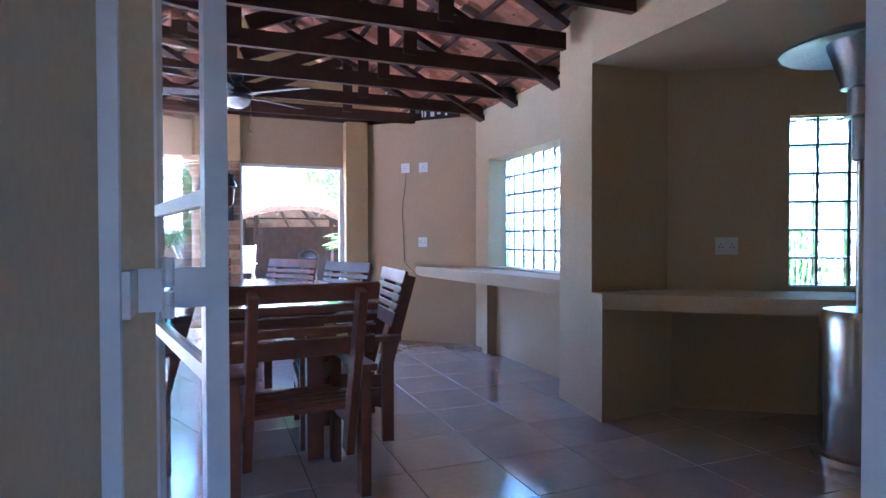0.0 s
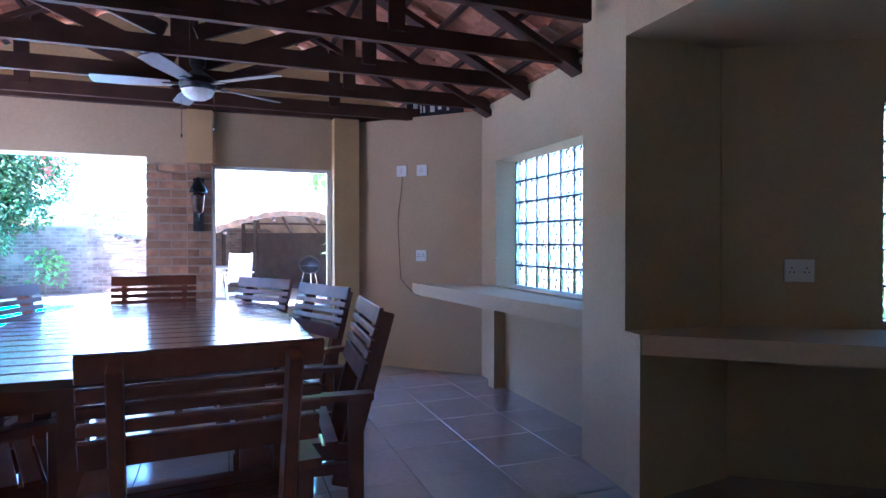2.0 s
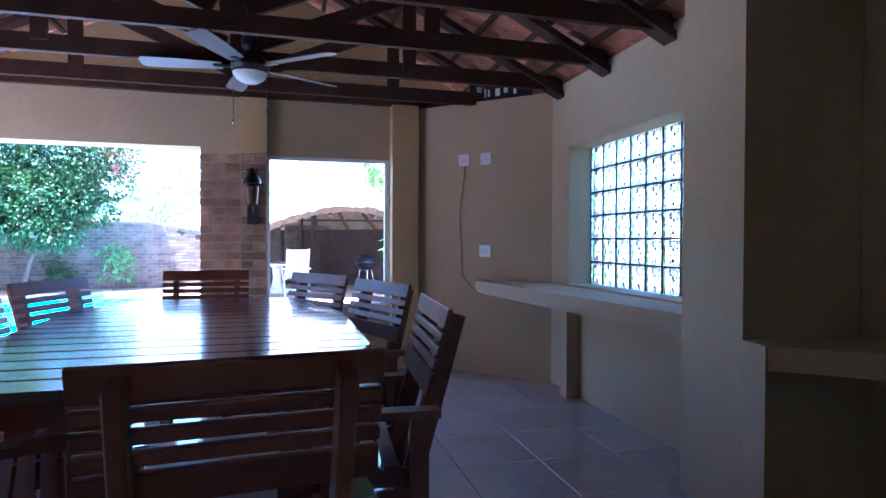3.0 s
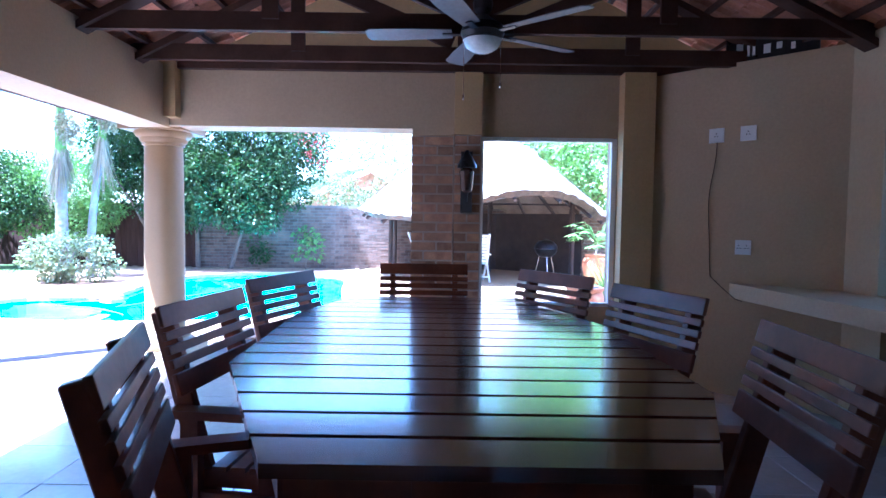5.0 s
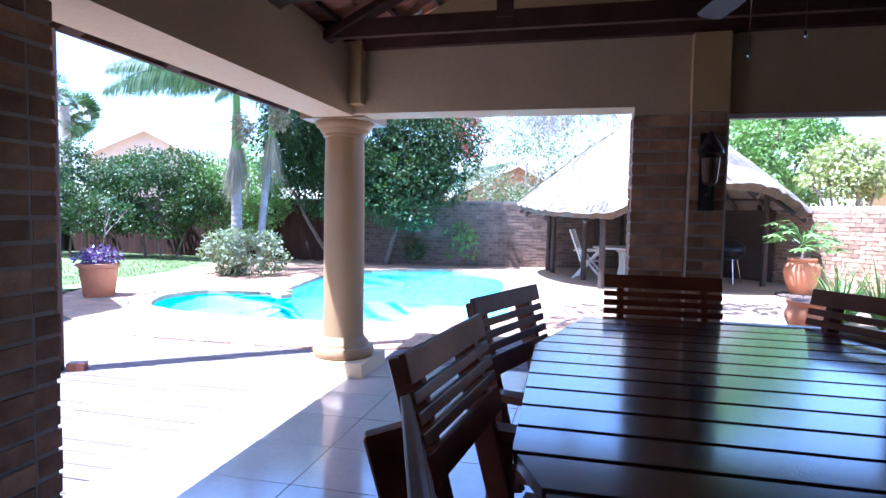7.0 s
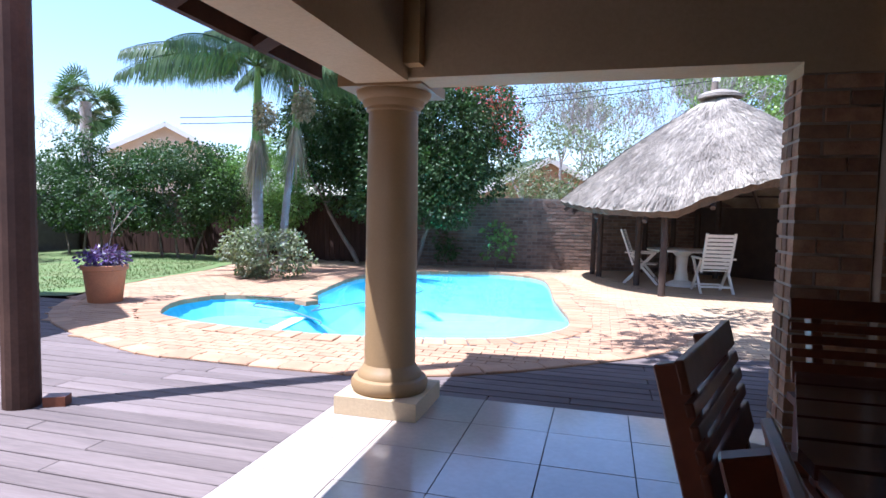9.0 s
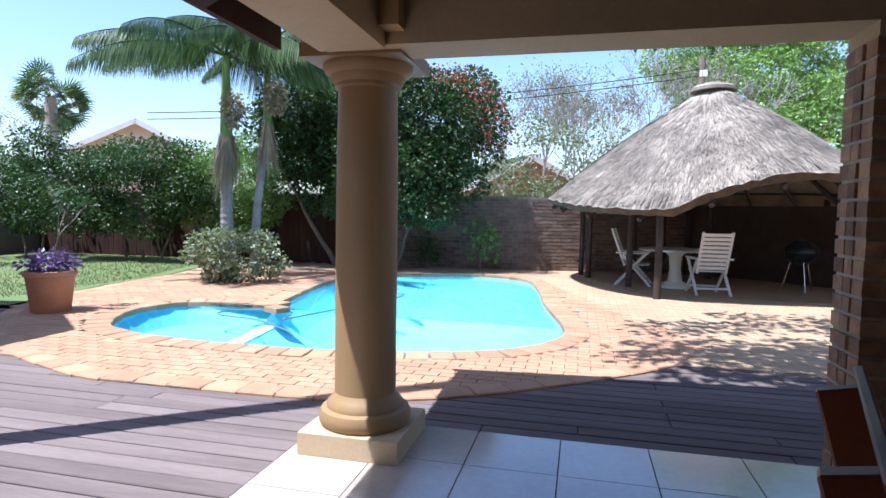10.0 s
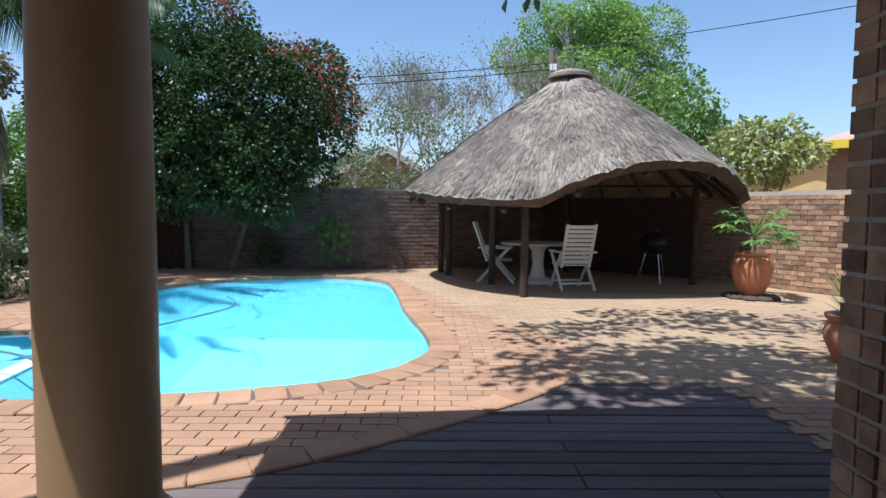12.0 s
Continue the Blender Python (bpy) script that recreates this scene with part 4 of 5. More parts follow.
for i in range(16000):
    th = rr.uniform(150, 400) if rr.random() < 0.9 else rr.uniform(0, 360)
    f = 0.12 + 0.86 * math.sqrt(rr.random())
    r1, z1 = eave(th)
    def surf(ff, lift):
        z = 3.98 + (z1 - 3.98) * (ff ** 0.90) + 0.16 * math.sin(ff * math.pi)
        return Vector((LX + r1 * ff * math.cos(radians(th)), LY + r1 * ff * math.sin(radians(th)), z + lift))
    f1 = min(f + rr.uniform(0.03, 0.07), 1.02)
    side = Vector((-math.sin(radians(th)), math.cos(radians(th)), 0)) * rr.uniform(0.006, 0.016)
    lean = side * rr.uniform(-2, 2)
    p0, p1 = surf(f, 0.012), surf(f1, rr.uniform(0.02, 0.05)) + lean
    b.faces.new([b.verts.new(v) for v in (p0 - side, p0 + side, p1)])
reeds = part("loose_reed", b, M_THATCH, lapa, "loose grey reed ends", recalc=False)
reeds["kind"] = "stuff"
b = bm_new(); lathe(b, [(0.42, 3.79), (0.41, 3.85), (0.33, 3.90), (0.15, 3.955), (0.02, 3.97)], 24, pose(LX, LY, 0))
part("ridge_cap", b, M_THATCH, lapa, "pale cement cap", smooth=True)
for x, y in ((0.61, 14.6), (0.28, 16.15), (-0.45, 17.5), (-0.60, 18.1), (3.95, 16.35), (4.35, 18.3), (1.8, 19.1), (1.25, 19.1), (2.1, 18.3), (0.6, 19.0)):
    r1, z1 = eave(math.degrees(math.atan2(y - LY, x - LX)))
    f = min(math.hypot(x - LX, y - LY) / r1, 0.98)
    top_z = 3.98 + (z1 - 3.98) * f ** 0.90 + 0.16 * math.sin(f * math.pi) - 0.10
    b = bm_new()
    tube(b, [(x, y, -0.03), (x + 0.01, y, 0.9), (x, y + 0.01, top_z)], [0.062, 0.058, 0.055], 10)
    part("pole", b, M_POST, lapa, smooth=True)
for i in range(18):
    th = i * 20
    r1, z1 = eave(th)
    a = radians(th)
    b = bm_new(); tube(b, [(LX + 0.15 * math.cos(a), LY + 0.15 * math.sin(a), 3.72), (LX + (r1 - 0.1) * math.cos(a), LY + (r1 - 0.1) * math.sin(a), z1 - 0.21)], 0.045, 6)
    part("rafter", b, M_POST, lapa)
for f in (0.45, 0.65, 0.85):
    b = bm_new()
    pts = []
    for i in range(41):
        th = 9 * i
        r1, z1 = eave(th)
        z = 3.98 + (z1 - 3.98) * (f ** 0.90) + 0.16 * math.sin(f * math.pi) - 0.20
        pts.append((LX + r1 * f * math.cos(radians(th)), LY + r1 * f * math.sin(radians(th)), z))
    tube(b, pts, 0.034, 5)
    part("purlin", b, M_POST, lapa)
# near-black screen put in for the deep shade inside the shelter
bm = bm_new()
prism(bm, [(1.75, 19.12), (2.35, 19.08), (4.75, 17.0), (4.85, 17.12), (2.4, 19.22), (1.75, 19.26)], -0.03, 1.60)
tagged(part("shade_screen", bm, M_POST, None), "near-black screen added for the deep shade under the thatch", "screen")

# ---- white garden furniture ----
gt = thing("garden_table", "round white plastic garden table on a pedestal", "table", "", pose(1.15, 16.45, -0.008))
b = bm_new(); lathe(b, [(0.66, 0.70), (0.68, 0.715), (0.67, 0.735), (0.02, 0.74)], 32)
part("tabletop", b, M_PLASTIC, gt, smooth=True)
b = bm_new(); lathe(b, [(0.30, 0.0), (0.28, 0.05), (0.14, 0.12), (0.10, 0.35), (0.12, 0.60), (0.22, 0.70)], 20)
part("pedestal", b, M_PLASTIC, gt, smooth=True)


def recliner():
    t = thing("garden_chair", "white plastic folding garden armchair with a high slatted back", "chair", "white garden chairs")
    for s in (-1, 1):
        x = s * 0.28
        b = bm_new(); strut(b, (x, -0.33, 0.0), (x, 0.22, 0.62), 0.035, 0.05, (0, 1, 0)); part("leg", b, M_PLASTIC, t)
        b = bm_new(); strut(b, (x * 0.93, 0.33, 0.0), (x * 0.93, -0.20, 0.60), 0.035, 0.05, (0, 1, 0)); part("leg", b, M_PLASTIC, t)
        b = bm_new(); box(b, x - 0.03, x + 0.03, -0.32, 0.28, 0.62, 0.65); bevel(b, 0.006); part("armrest", b, M_PLASTIC, t)
        b = bm_new(); strut(b, (x * 0.86, -0.16, 0.38), (x * 0.86, -0.42, 1.10), 0.04, 0.035, (0, 1, 0)); part("back_frame", b, M_PLASTIC, t)
    for i in range(9):
        z0 = 0.45 + i * 0.072
        y0 = -0.16 - (z0 - 0.38) * 0.26 / 0.72
        b = bm_new(); strut(b, (0, y0, z0), (0, y0 - 0.019, z0 + 0.052), 0.45, 0.016, (0, 1, 0)); part("back_slat", b, M_PLASTIC, t)
    for i in range(6):
        b = bm_new(); box(b, -0.25, 0.25, -0.15 + i * 0.075, -0.09 + i * 0.075, 0.40, 0.42); part("seat_slat", b, M_PLASTIC, t)
    for y in (-0.22, 0.24):
        b = bm_new(); box(b, -0.265, 0.265, y - 0.015, y + 0.015, 0.10, 0.135); part("crossbar", b, M_PLASTIC, t)
    return t


r0 = recliner()
r0.matrix_basis = pose(1.58, 15.66, -0.008, 0, 0, 8)
copy_thing(r0, pose(0.42, 16.65, -0.008, 0, 0, -100))

# kettle barbecue
bbq = thing("kettle_barbecue", "black kettle barbecue on three metal legs", "barbecue", "", pose(3.4, 16.75, -0.008))
b = bm_new(); lathe(b, [(0.05, 0.50), (0.18, 0.54), (0.26, 0.63), (0.285, 0.72)], 24)
part("bowl", b, M_BLACK, bbq, smooth=True)
b = bm_new(); lathe(b, [(0.29, 0.725), (0.27, 0.82), (0.18, 0.91), (0.05, 0.95), (0.01, 0.955)], 24)
part("lid", b, M_BLACK, bbq, smooth=True)
b = bm_new(); box(b, -0.05, 0.05, -0.012, 0.012, 0.955, 0.985); bevel(b, 0.004)
part("handle", b, M_POST, bbq)
for a in (30, 150, 270):
    a = radians(a)
    b = bm_new(); tube(b, [(0.16 * math.cos(a), 0.16 * math.sin(a), 0.56), (0.30 * math.cos(a), 0.30 * math.sin(a), 0.0)], 0.013, 8)
    part("leg", b, M_STEEL, bbq)

# ---- foliage ----
def leaves(b, centre, radii, count, size, rr, shell=0.55, droop=0.3, long=1.0, zmin=-9):
    """Small folded leaves through the outer part of a lumpy clump."""
    cx, cy, cz = centre
    for _ in range(count):
        v = Vector((rr.gauss(0, 1), rr.gauss(0, 1), rr.gauss(0, 1))).normalized()
        lump = 1 + 0.22 * noise.noise(v * 2.3 + Vector(centre))
        p = Vector((cx + v.x * radii[0] * lump, cy + v.y * radii[1] * lump, cz + v.z * radii[2] * lump))
        p = Vector(centre) + (p - Vector(centre)) * (shell + (1 - shell) * rr.random() ** 0.6)
        if p.z < zmin:
            continue
        s = size * rr.uniform(0.6, 1.35)
        d = (v + Vector((rr.uniform(-1, 1), rr.uniform(-1, 1), rr.uniform(-1, 0.6) - droop))).normalized()
        w = d.cross(Vector((rr.uniform(-1, 1), rr.uniform(-1, 1), rr.uniform(-1, 1)))).normalized() * s * 0.32
        k = d.cross(w).normalized() * s * 0.10
        a0, a1, a2, a3 = b.verts.new(p), b.verts.new(p + d * s * 0.5 * long + w + k), b.verts.new(p + d * s * long), b.verts.new(p + d * s * 0.5 * long - w + k)
        b.faces.new((a0, a1, a2))
        b.faces.new((a0, a2, a3))


def limb(b, p, d, length, rad, depth, rr, tips, spread=0.55, fork=(2, 3)):
    """A forked, tapered limb."""
    q, pts, rads = Vector(p), [Vector(p)], [rad]
    d = Vector(d).normalized()
    for k in range(4):
        d = (d + Vector((rr.uniform(-1, 1), rr.uniform(-1, 1), rr.uniform(-0.5, 0.8))) * 0.16).normalized()
        q = q + d * length / 4
        pts.append(q.copy())
        rads.append(rad * (1 - 0.11 * (k + 1)))
    tube(b, pts, rads, 6 if rad > 0.02 else 4)
    if depth == 0:
        tips.append(q)
        return
    for _ in range(rr.choice(fork)):
        nd = (d + Vector((rr.uniform(-1, 1), rr.uniform(-1, 1), rr.uniform(-0.4, 0.8))) * spread).normalized()
        limb(b, q, nd, length * rr.uniform(0.6, 0.85), max(rads[-1] * 0.8, min(rad, 0.011)), depth - 1, rr, tips, spread, fork)


def tree(name, label, base, trunks, clumps, leaf_m, size, per, seed, height=2.0, flowers=(), rad=0.10, shell=0.5, zmin=-9):
    rr = random.Random(seed)
    t = thing(name, label, "tree" if "tree" in name else "shrub")
    b = bm_new()
    tips = []
    for dx, dy in trunks:
        limb(b, (base[0] + dx, base[1] + dy, -0.05), (dx * 0.5 + rr.uniform(-.15, .15), dy * 0.5, 1.5), height, rad, 2, rr, tips)
    part("trunk", b, M_BARK, t, smooth=True)
    b = bm_new()
    for c, r in clumps:
        leaves(b, c, r, int(per * (r[0] * r[1] + r[0] * r[2] + r[1] * r[2]) / 3), size, rr, shell, zmin=zmin)
    part("crown", b, leaf_m, t, recalc=False)
    if flowers:
        b = bm_new()
        for c, r in flowers:
            leaves(b, c, r, int(260 * r[0] * r[2] + 60), size * 0.8, rr, 0.3)
        part("blossom", b, M_LEAF_RED, t, "clusters of red flowers", recalc=False)
    return t


def lumps(rr, centre, radii, count, r):
    """Sub-clumps spread over a large crown, for an uneven outline."""
    out = []
    for _ in range(count):
        v = Vector((rr.gauss(0, 1), rr.gauss(0, 1), rr.gauss(0, 1))).normalized()
        f = rr.uniform(0.55, 0.95)
        s = r * rr.uniform(0.7, 1.3)
        out.append(((centre[0] + v.x * radii[0] * f, centre[1] + v.y * radii[1] * f, centre[2] + v.z * radii[2] * f), (s, s * 0.9, s * 0.75)))
    return out


rr = random.Random(21)
tree("flowering_tree", "large dark green climber tree with red flower clusters", (-5.6, 18.0), ((-0.9, 0), (-0.3, 0.2), (0.6, 0.1)), lumps(rr, (-5.4, 18.1, 3.35), (2.9, 1.5, 1.9), 46, 0.85) + lumps(rr, (-4.6, 17.4, 2.0), (2.2, 0.7, 1.1), 26, 0.6), M_LEAF, 0.085, 3100, 31, 1.6,
     [((-2.65, 17.2, 3.7), (0.45, 0.4, 0.45)), ((-2.45, 17.4, 3.1), (0.4, 0.35, 0.4)), ((-3.4, 16.8, 4.3), (0.45, 0.35, 0.25)), ((-7.4, 16.5, 4.3), (0.3, 0.3, 0.2)), ((-2.9, 16.9, 4.0), (0.45, 0.35, 0.35)), ((-4.6, 16.9, 5.0), (0.35, 0.35, 0.2))], 0.07, zmin=1.0)
for i, (x, y, z, rx, rz, k) in enumerate(((-9.0, 17.5, 2.0, 1.5, 1.6, 20), (-11.3, 17.1, 1.85, 2.0, 1.25, 26), (-13.9, 16.6, 1.95, 2.2, 1.3, 28), (-15.2, 13.8, 1.9, 1.4, 1.5, 18), (-14.9, 11.4, 1.7, 1.3, 1.4, 16))):
    rr = random.Random(40 + i)
    tree("shrub", "dense dark green garden shrub along the wall", (x, y), ((0, 0), (0.4, 0.1), (-0.5, 0)), lumps(rr, (x, y, z), (rx, 0.9, rz), k, 0.62), M_LEAF if i else M_LEAF_BRIGHT, 0.075, 2600, 50 + i, 0.9, (), 0.04, zmin=0.6)
for i, (x, y, z, s, m_) in enumerate(((-4.2, 18.1, 0.55, 0.35, M_LEAF), (-2.9, 18.0, 0.6, 0.40, M_LEAF_BRIGHT), (-12.2, 12.3, 0.45, 0.5, M_LEAF_BRIGHT))):
    rr = random.Random(70 + i)
    tree("shrub", "small green shrub at the foot of the wall", (x, y), ((0, 0),), lumps(rr, (x, y, z), (s, s, s), 7, s * 0.6), m_, 0.12, 700, 80 + i, 0.3, (), 0.02, zmin=0.05)
rr = random.Random(91)
tree("shrub", "pale green variegated bush beside the pool", (-6.85, 14.0), ((0, 0), (0.1, 0.1), (-0.1, 0)), lumps(rr, (-6.85, 14.0, 0.52), (0.85, 0.75, 0.45), 26, 0.28), M_LEAF_GREY, 0.075, 2300, 92, 0.35, (), 0.025, zmin=0.03)


# palms
def palm(name, label, x, y, h, rad, fronds, length, seed, dead=0, lean=(0, 0)):
    rr = random.Random(seed)
    t = thing(name, label, "palm tree")
    b = bm_new()
    pts, rads = [], []
    for k in range(41):
        f = k / 40
        pts.append((x + lean[0] * f * f, y + lean[1] * f * f, -0.05 + h * f))
        rads.append(rad * (1.12 - 0.35 * f) * (1 + (0.05 if k % 2 else -0.03)))
    tube(b, pts, rads, 14)
    part("trunk", b, M_PALM_BARK, t, smooth=False)
    tx, ty = x + lean[0], y + lean[1]
    b = bm_new(); lathe(b, [(rad * 0.95, h - 0.1), (rad * 1.0, h + 0.15), (rad * 0.8, h + 0.9), (rad * 0.45, h + 1.85)], 14, pose(tx, ty, 0))
    part("crownshaft", b, M_LEAF_BRIGHT, t, "smooth green crownshaft", smooth=True)
    top = Vector((tx, ty, h + 1.75))
    for i in range(fronds):
        a = 2 * math.pi * (i + rr.uniform(-0.3, 0.3)) / fronds
        up = rr.uniform(0.3, 0.95)
        b = bm_new()
        spine = []
        for k in range(15):
            f = k / 14
            rr_ = length * f * (1 - 0.12 * f)
            spine.append(top + Vector((math.cos(a) * rr_, math.sin(a) * rr_, up * length * 0.55 * f - length * 0.42 * f * f)))
        tube(b, spine, [0.028 * (1 - 0.85 * k / 14) for k in range(15)], 5)
        for k in range(2, 15):
            for sub in (0, 0.16, 0.33, 0.5, 0.66, 0.83):
                if k == 14 and sub:
                    continue
                p = spine[k].lerp(spine[min(k + 1, 14)], sub)
                d = (spine[k] - spine[k - 1]).normalized()
                side = d.cross(Vector((0, 0, 1))).normalized()
                ln = length * 0.24 * math.sin(math.pi * (0.12 + 0.80 * (k + sub) / 14)) ** 0.7
                for s in (1, -1):
                    tip = p + (side * s * 0.42 + d * 0.35 + Vector((0, 0, -0.9 - rr.uniform(0, 0.5)))).normalized() * ln * rr.uniform(0.85, 1.1)
                    mid = p.lerp(tip, 0.45) + Vector((0, 0, 0.05 * ln))
                    w = d * 0.016
                    b.faces.new([b.verts.new(q) for q in (p - w * 0.4, mid - w, tip, mid + w, p + w * 0.4)])
        part("frond", b, M_FROND, t, recalc=False)
    if dead:
        b = bm_new()
        for i in range(dead):
            a, r0 = rr.uniform(0, 6.3), rad * rr.uniform(0.8, 1.3)
            p = Vector((tx + r0 * math.cos(a), ty + r0 * math.sin(a), h + rr.uniform(-0.15, 0.25)))
            tip = p + Vector((math.cos(a) * rr.uniform(0.05, 0.3), math.sin(a) * rr.uniform(0.05, 0.3), -rr.uniform(0.5, 1.15)))
            s = Vector((-math.sin(a), math.cos(a), 0)) * 0.014
            b.faces.new([b.verts.new(q) for q in (p - s, p + s, tip)])
        part("dead_skirt", b, M_DRY, t, "hanging dry flower strands", recalc=False)
        b = bm_new()
        leaves(b, (tx + 0.26, ty - 0.16, h + 0.68), (0.24, 0.22, 0.36), 700, 0.075, rr, 0.2, 0.9)
        part("seed_cluster", b, M_DRY, t, "pale hanging seed cluster", recalc=False)["kind"] = "stuff"
    return t


palm("palm_tree", "tall feather palm with a ringed grey trunk", -7.55, 15.0, 2.6, 0.125, 12, 3.0, 5, 260)
palm("palm_tree", "slim feather palm with a leaning grey trunk", -7.15, 15.35, 2.9, 0.085, 11, 2.1, 6, 200, (0.25, 0.1))
far_palm = thing("palm_tree", "distant round-headed fan palm above the hedge", "palm tree")
rr = random.Random(7)
b = bm_new(); tube(b, [(-29.6, 31.6, -0.05), (-29.55, 31.6, 3.5), (-29.6, 31.6, 7.3)], [0.36, 0.33, 0.30], 10)
part("trunk", b, M_PALM_BARK, far_palm, smooth=True)
b = bm_new()
for k in range(70):
    v = Vector((rr.gauss(0, 1), rr.gauss(0, 1), rr.gauss(0.1, 0.9))).normalized()
    p = Vector((-29.6, 31.6, 7.3))
    hub = p + v * rr.uniform(1.0, 1.5)
    side = v.cross(Vector((rr.uniform(-1, 1), rr.uniform(-1, 1), 1))).normalized()
    b.faces.new([b.verts.new(q) for q in (p - side * 0.03, p + side * 0.03, hub)])
    for j in range(-6, 7):
        d = (v * math.cos(j * 0.24) + side * math.sin(j * 0.24) + Vector((0, 0, -0.25))).normalized()
        w = d.cross(v.cross(side)).normalized() * 0.05
        b.faces.new([b.verts.new(q) for q in (hub - w * 0.4, hub + d * 0.5 + w, hub + d * rr.uniform(0.8, 1.1), hub + d * 0.5 - w)])
part("crown", b, M_FROND, far_palm, recalc=False)

# far trees
rr = random.Random(131)
tree("tree", "tall light green tree behind the thatched shelter", (6.0, 31.0), ((0, 0),), lumps(rr, (6.2, 31.0, 6.9), (4.5, 2.6, 3.3), 64, 0.95), M_LEAF_LIME, 0.13, 1250, 132, 3.2, (), 0.28)
rr = random.Random(133)
tree("tree", "dark green tree behind the thatched shelter", (6.8, 25.5), ((0, 0),), lumps(rr, (7.0, 25.5, 4.1), (2.0, 1.8, 2.2), 26, 0.8), M_LEAF_BRIGHT, 0.15, 800, 134, 2.0, (), 0.2)
rr = random.Random(135)
tree("tree", "pale yellow-green tree behind the garden wall", (6.3, 19.0), ((0, 0), (0.3, 0)), lumps(rr, (6.55, 19.0, 2.6), (1.15, 0.8, 0.85), 26, 0.42), M_LEAF_PALE, 0.14, 900, 136, 1.4, (), 0.08)


def bare_tree(x, y, h, seed, depth=5):
    rr = random.Random(seed)
    t = thing("bare_tree", "grey bare tree with fine twigs behind the wall", "tree", "bare trees")
    b, tips = bm_new(), []
    for lean in (-0.55, -0.1, 0.4):
        limb(b, (x + lean * 0.3, y, -0.05), (lean, 0.1, 1), h * 0.26, 0.12, depth - 1, rr, tips, 0.62, (3, 3, 3))
    part("twig_work", b, M_PALM_BARK, t)["kind"] = "stuff"
    b = bm_new()
    for p in tips:
        leaves(b, p, (0.6, 0.6, 0.5), 7, 0.075, rr, 0.1)
    part("sparse_leaves", b, M_LEAF_GREY, t, recalc=False)
    return t


bare_tree(1.4, 26.5, 8.6, 3, 6)
bare_tree(-2.1, 27.0, 8.0, 4, 6)
bare_tree(-22.5, 20.5, 6.5, 8)
rr = random.Random(141)
tree("shrub", "thin grey-green shrub behind the garden wall", (-1.2, 20.6), ((0, 0), (0.5, 0)), lumps(rr, (-1.0, 20.8, 2.5), (3.1, 0.8, 1.5), 48, 0.5), M_LEAF_GREY, 0.085, 900, 142, 1.0, (), 0.05)
gx2, gy2 = back(1.3, 1.7)
rr = random.Random(161)
tree("shrub", "green shrub outside the niche window", (gx2, gy2), ((0, 0), (0.2, 0)), lumps(rr, (gx2, gy2, 1.1), (1.1, 0.5, 0.75), 22, 0.4), M_LEAF_BRIGHT, 0.11, 900, 162, 0.5, (), 0.03, zmin=0.1)
# overhead tree that shades the paving; high lumps unseen, added to darken the deck
rr = random.Random(151)
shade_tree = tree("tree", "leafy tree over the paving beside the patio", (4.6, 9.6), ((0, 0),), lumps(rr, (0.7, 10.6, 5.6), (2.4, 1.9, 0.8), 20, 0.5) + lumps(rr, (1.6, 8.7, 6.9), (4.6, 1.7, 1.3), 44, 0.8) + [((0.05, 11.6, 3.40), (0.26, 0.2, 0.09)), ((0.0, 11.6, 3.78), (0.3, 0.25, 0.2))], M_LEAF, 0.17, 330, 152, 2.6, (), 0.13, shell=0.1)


b = bm_new(); tube(b, [(0.9, 10.9, 5.6), (0.35, 11.4, 4.7), (0.05, 11.6, 3.5)], [0.03, 0.02, 0.008], 6)
part("branch", b, M_BARK, shade_tree)


# ---- pots ----
def pot(name, label, x, y, profile, m_=None):
    t = thing(name, label, "plant pot", "", pose(x, y, -0.006))
    b = bm_new(); lathe(b, profile, 32)
    part("pot", b, m_ or M_TERRACOTTA, t, smooth=True)
    b = bm_new(); r = profile[-1][0] * 0.9; lathe(b, [(r, profile[-1][1] + 0.001), (0.01, profile[-1][1] + 0.012)], 20)
    part("soil", b, M_SOIL, t)
    return t


def spray(b, base, n, length, width, rr, up=1.0, spread=0.8):
    """Arching strap leaves from one base."""
    for _ in range(n):
        a = rr.uniform(0, 6.3)
        u = rr.uniform(0.5, 1.2) * up
        l = length * rr.uniform(0.6, 1.1)
        prev = None
        side = Vector((-math.sin(a), math.cos(a), 0)) * width
        for k in range(6):
            f = k / 5
            p = Vector(base) + Vector((math.cos(a) * spread * l * f, math.sin(a) * spread * l * f, u * l * f - 0.55 * l * f * f))
            w = side * (1 - f) ** 0.6
            cur = (b.verts.new(p - w), b.verts.new(p + w))
            if prev:
                b.faces.new((prev[0], prev[1], cur[1], cur[0]))
            prev = cur


p1 = pot("flower_pot", "square-rimmed terracotta pot with purple flowers", -7.2, 10.65, [(0.20, 0.0), (0.22, 0.02), (0.275, 0.46), (0.30, 0.47), (0.30, 0.53), (0.27, 0.53)])
b = bm_new(); leaves(b, (0, 0, 0.62), (0.33, 0.33, 0.17), 520, 0.07, random.Random(1), 0.2); part("blossom", b, M_PURPLE, p1, "purple trailing flowers", recalc=False)["kind"] = "stuff"
b = bm_new(); tips = []; limb(b, (0, 0, 0.5), (0, 0, 1), 0.45, 0.012, 2, random.Random(2), tips); part("stem", b, M_BARK, p1)
for q in tips:
    b = bm_new()
    leaves(b, q, (0.12, 0.12, 0.1), 26, 0.08, rng, 0.1)
    part("leaf_tuft", b, M_LEAF, p1, recalc=False)["kind"] = "stuff"
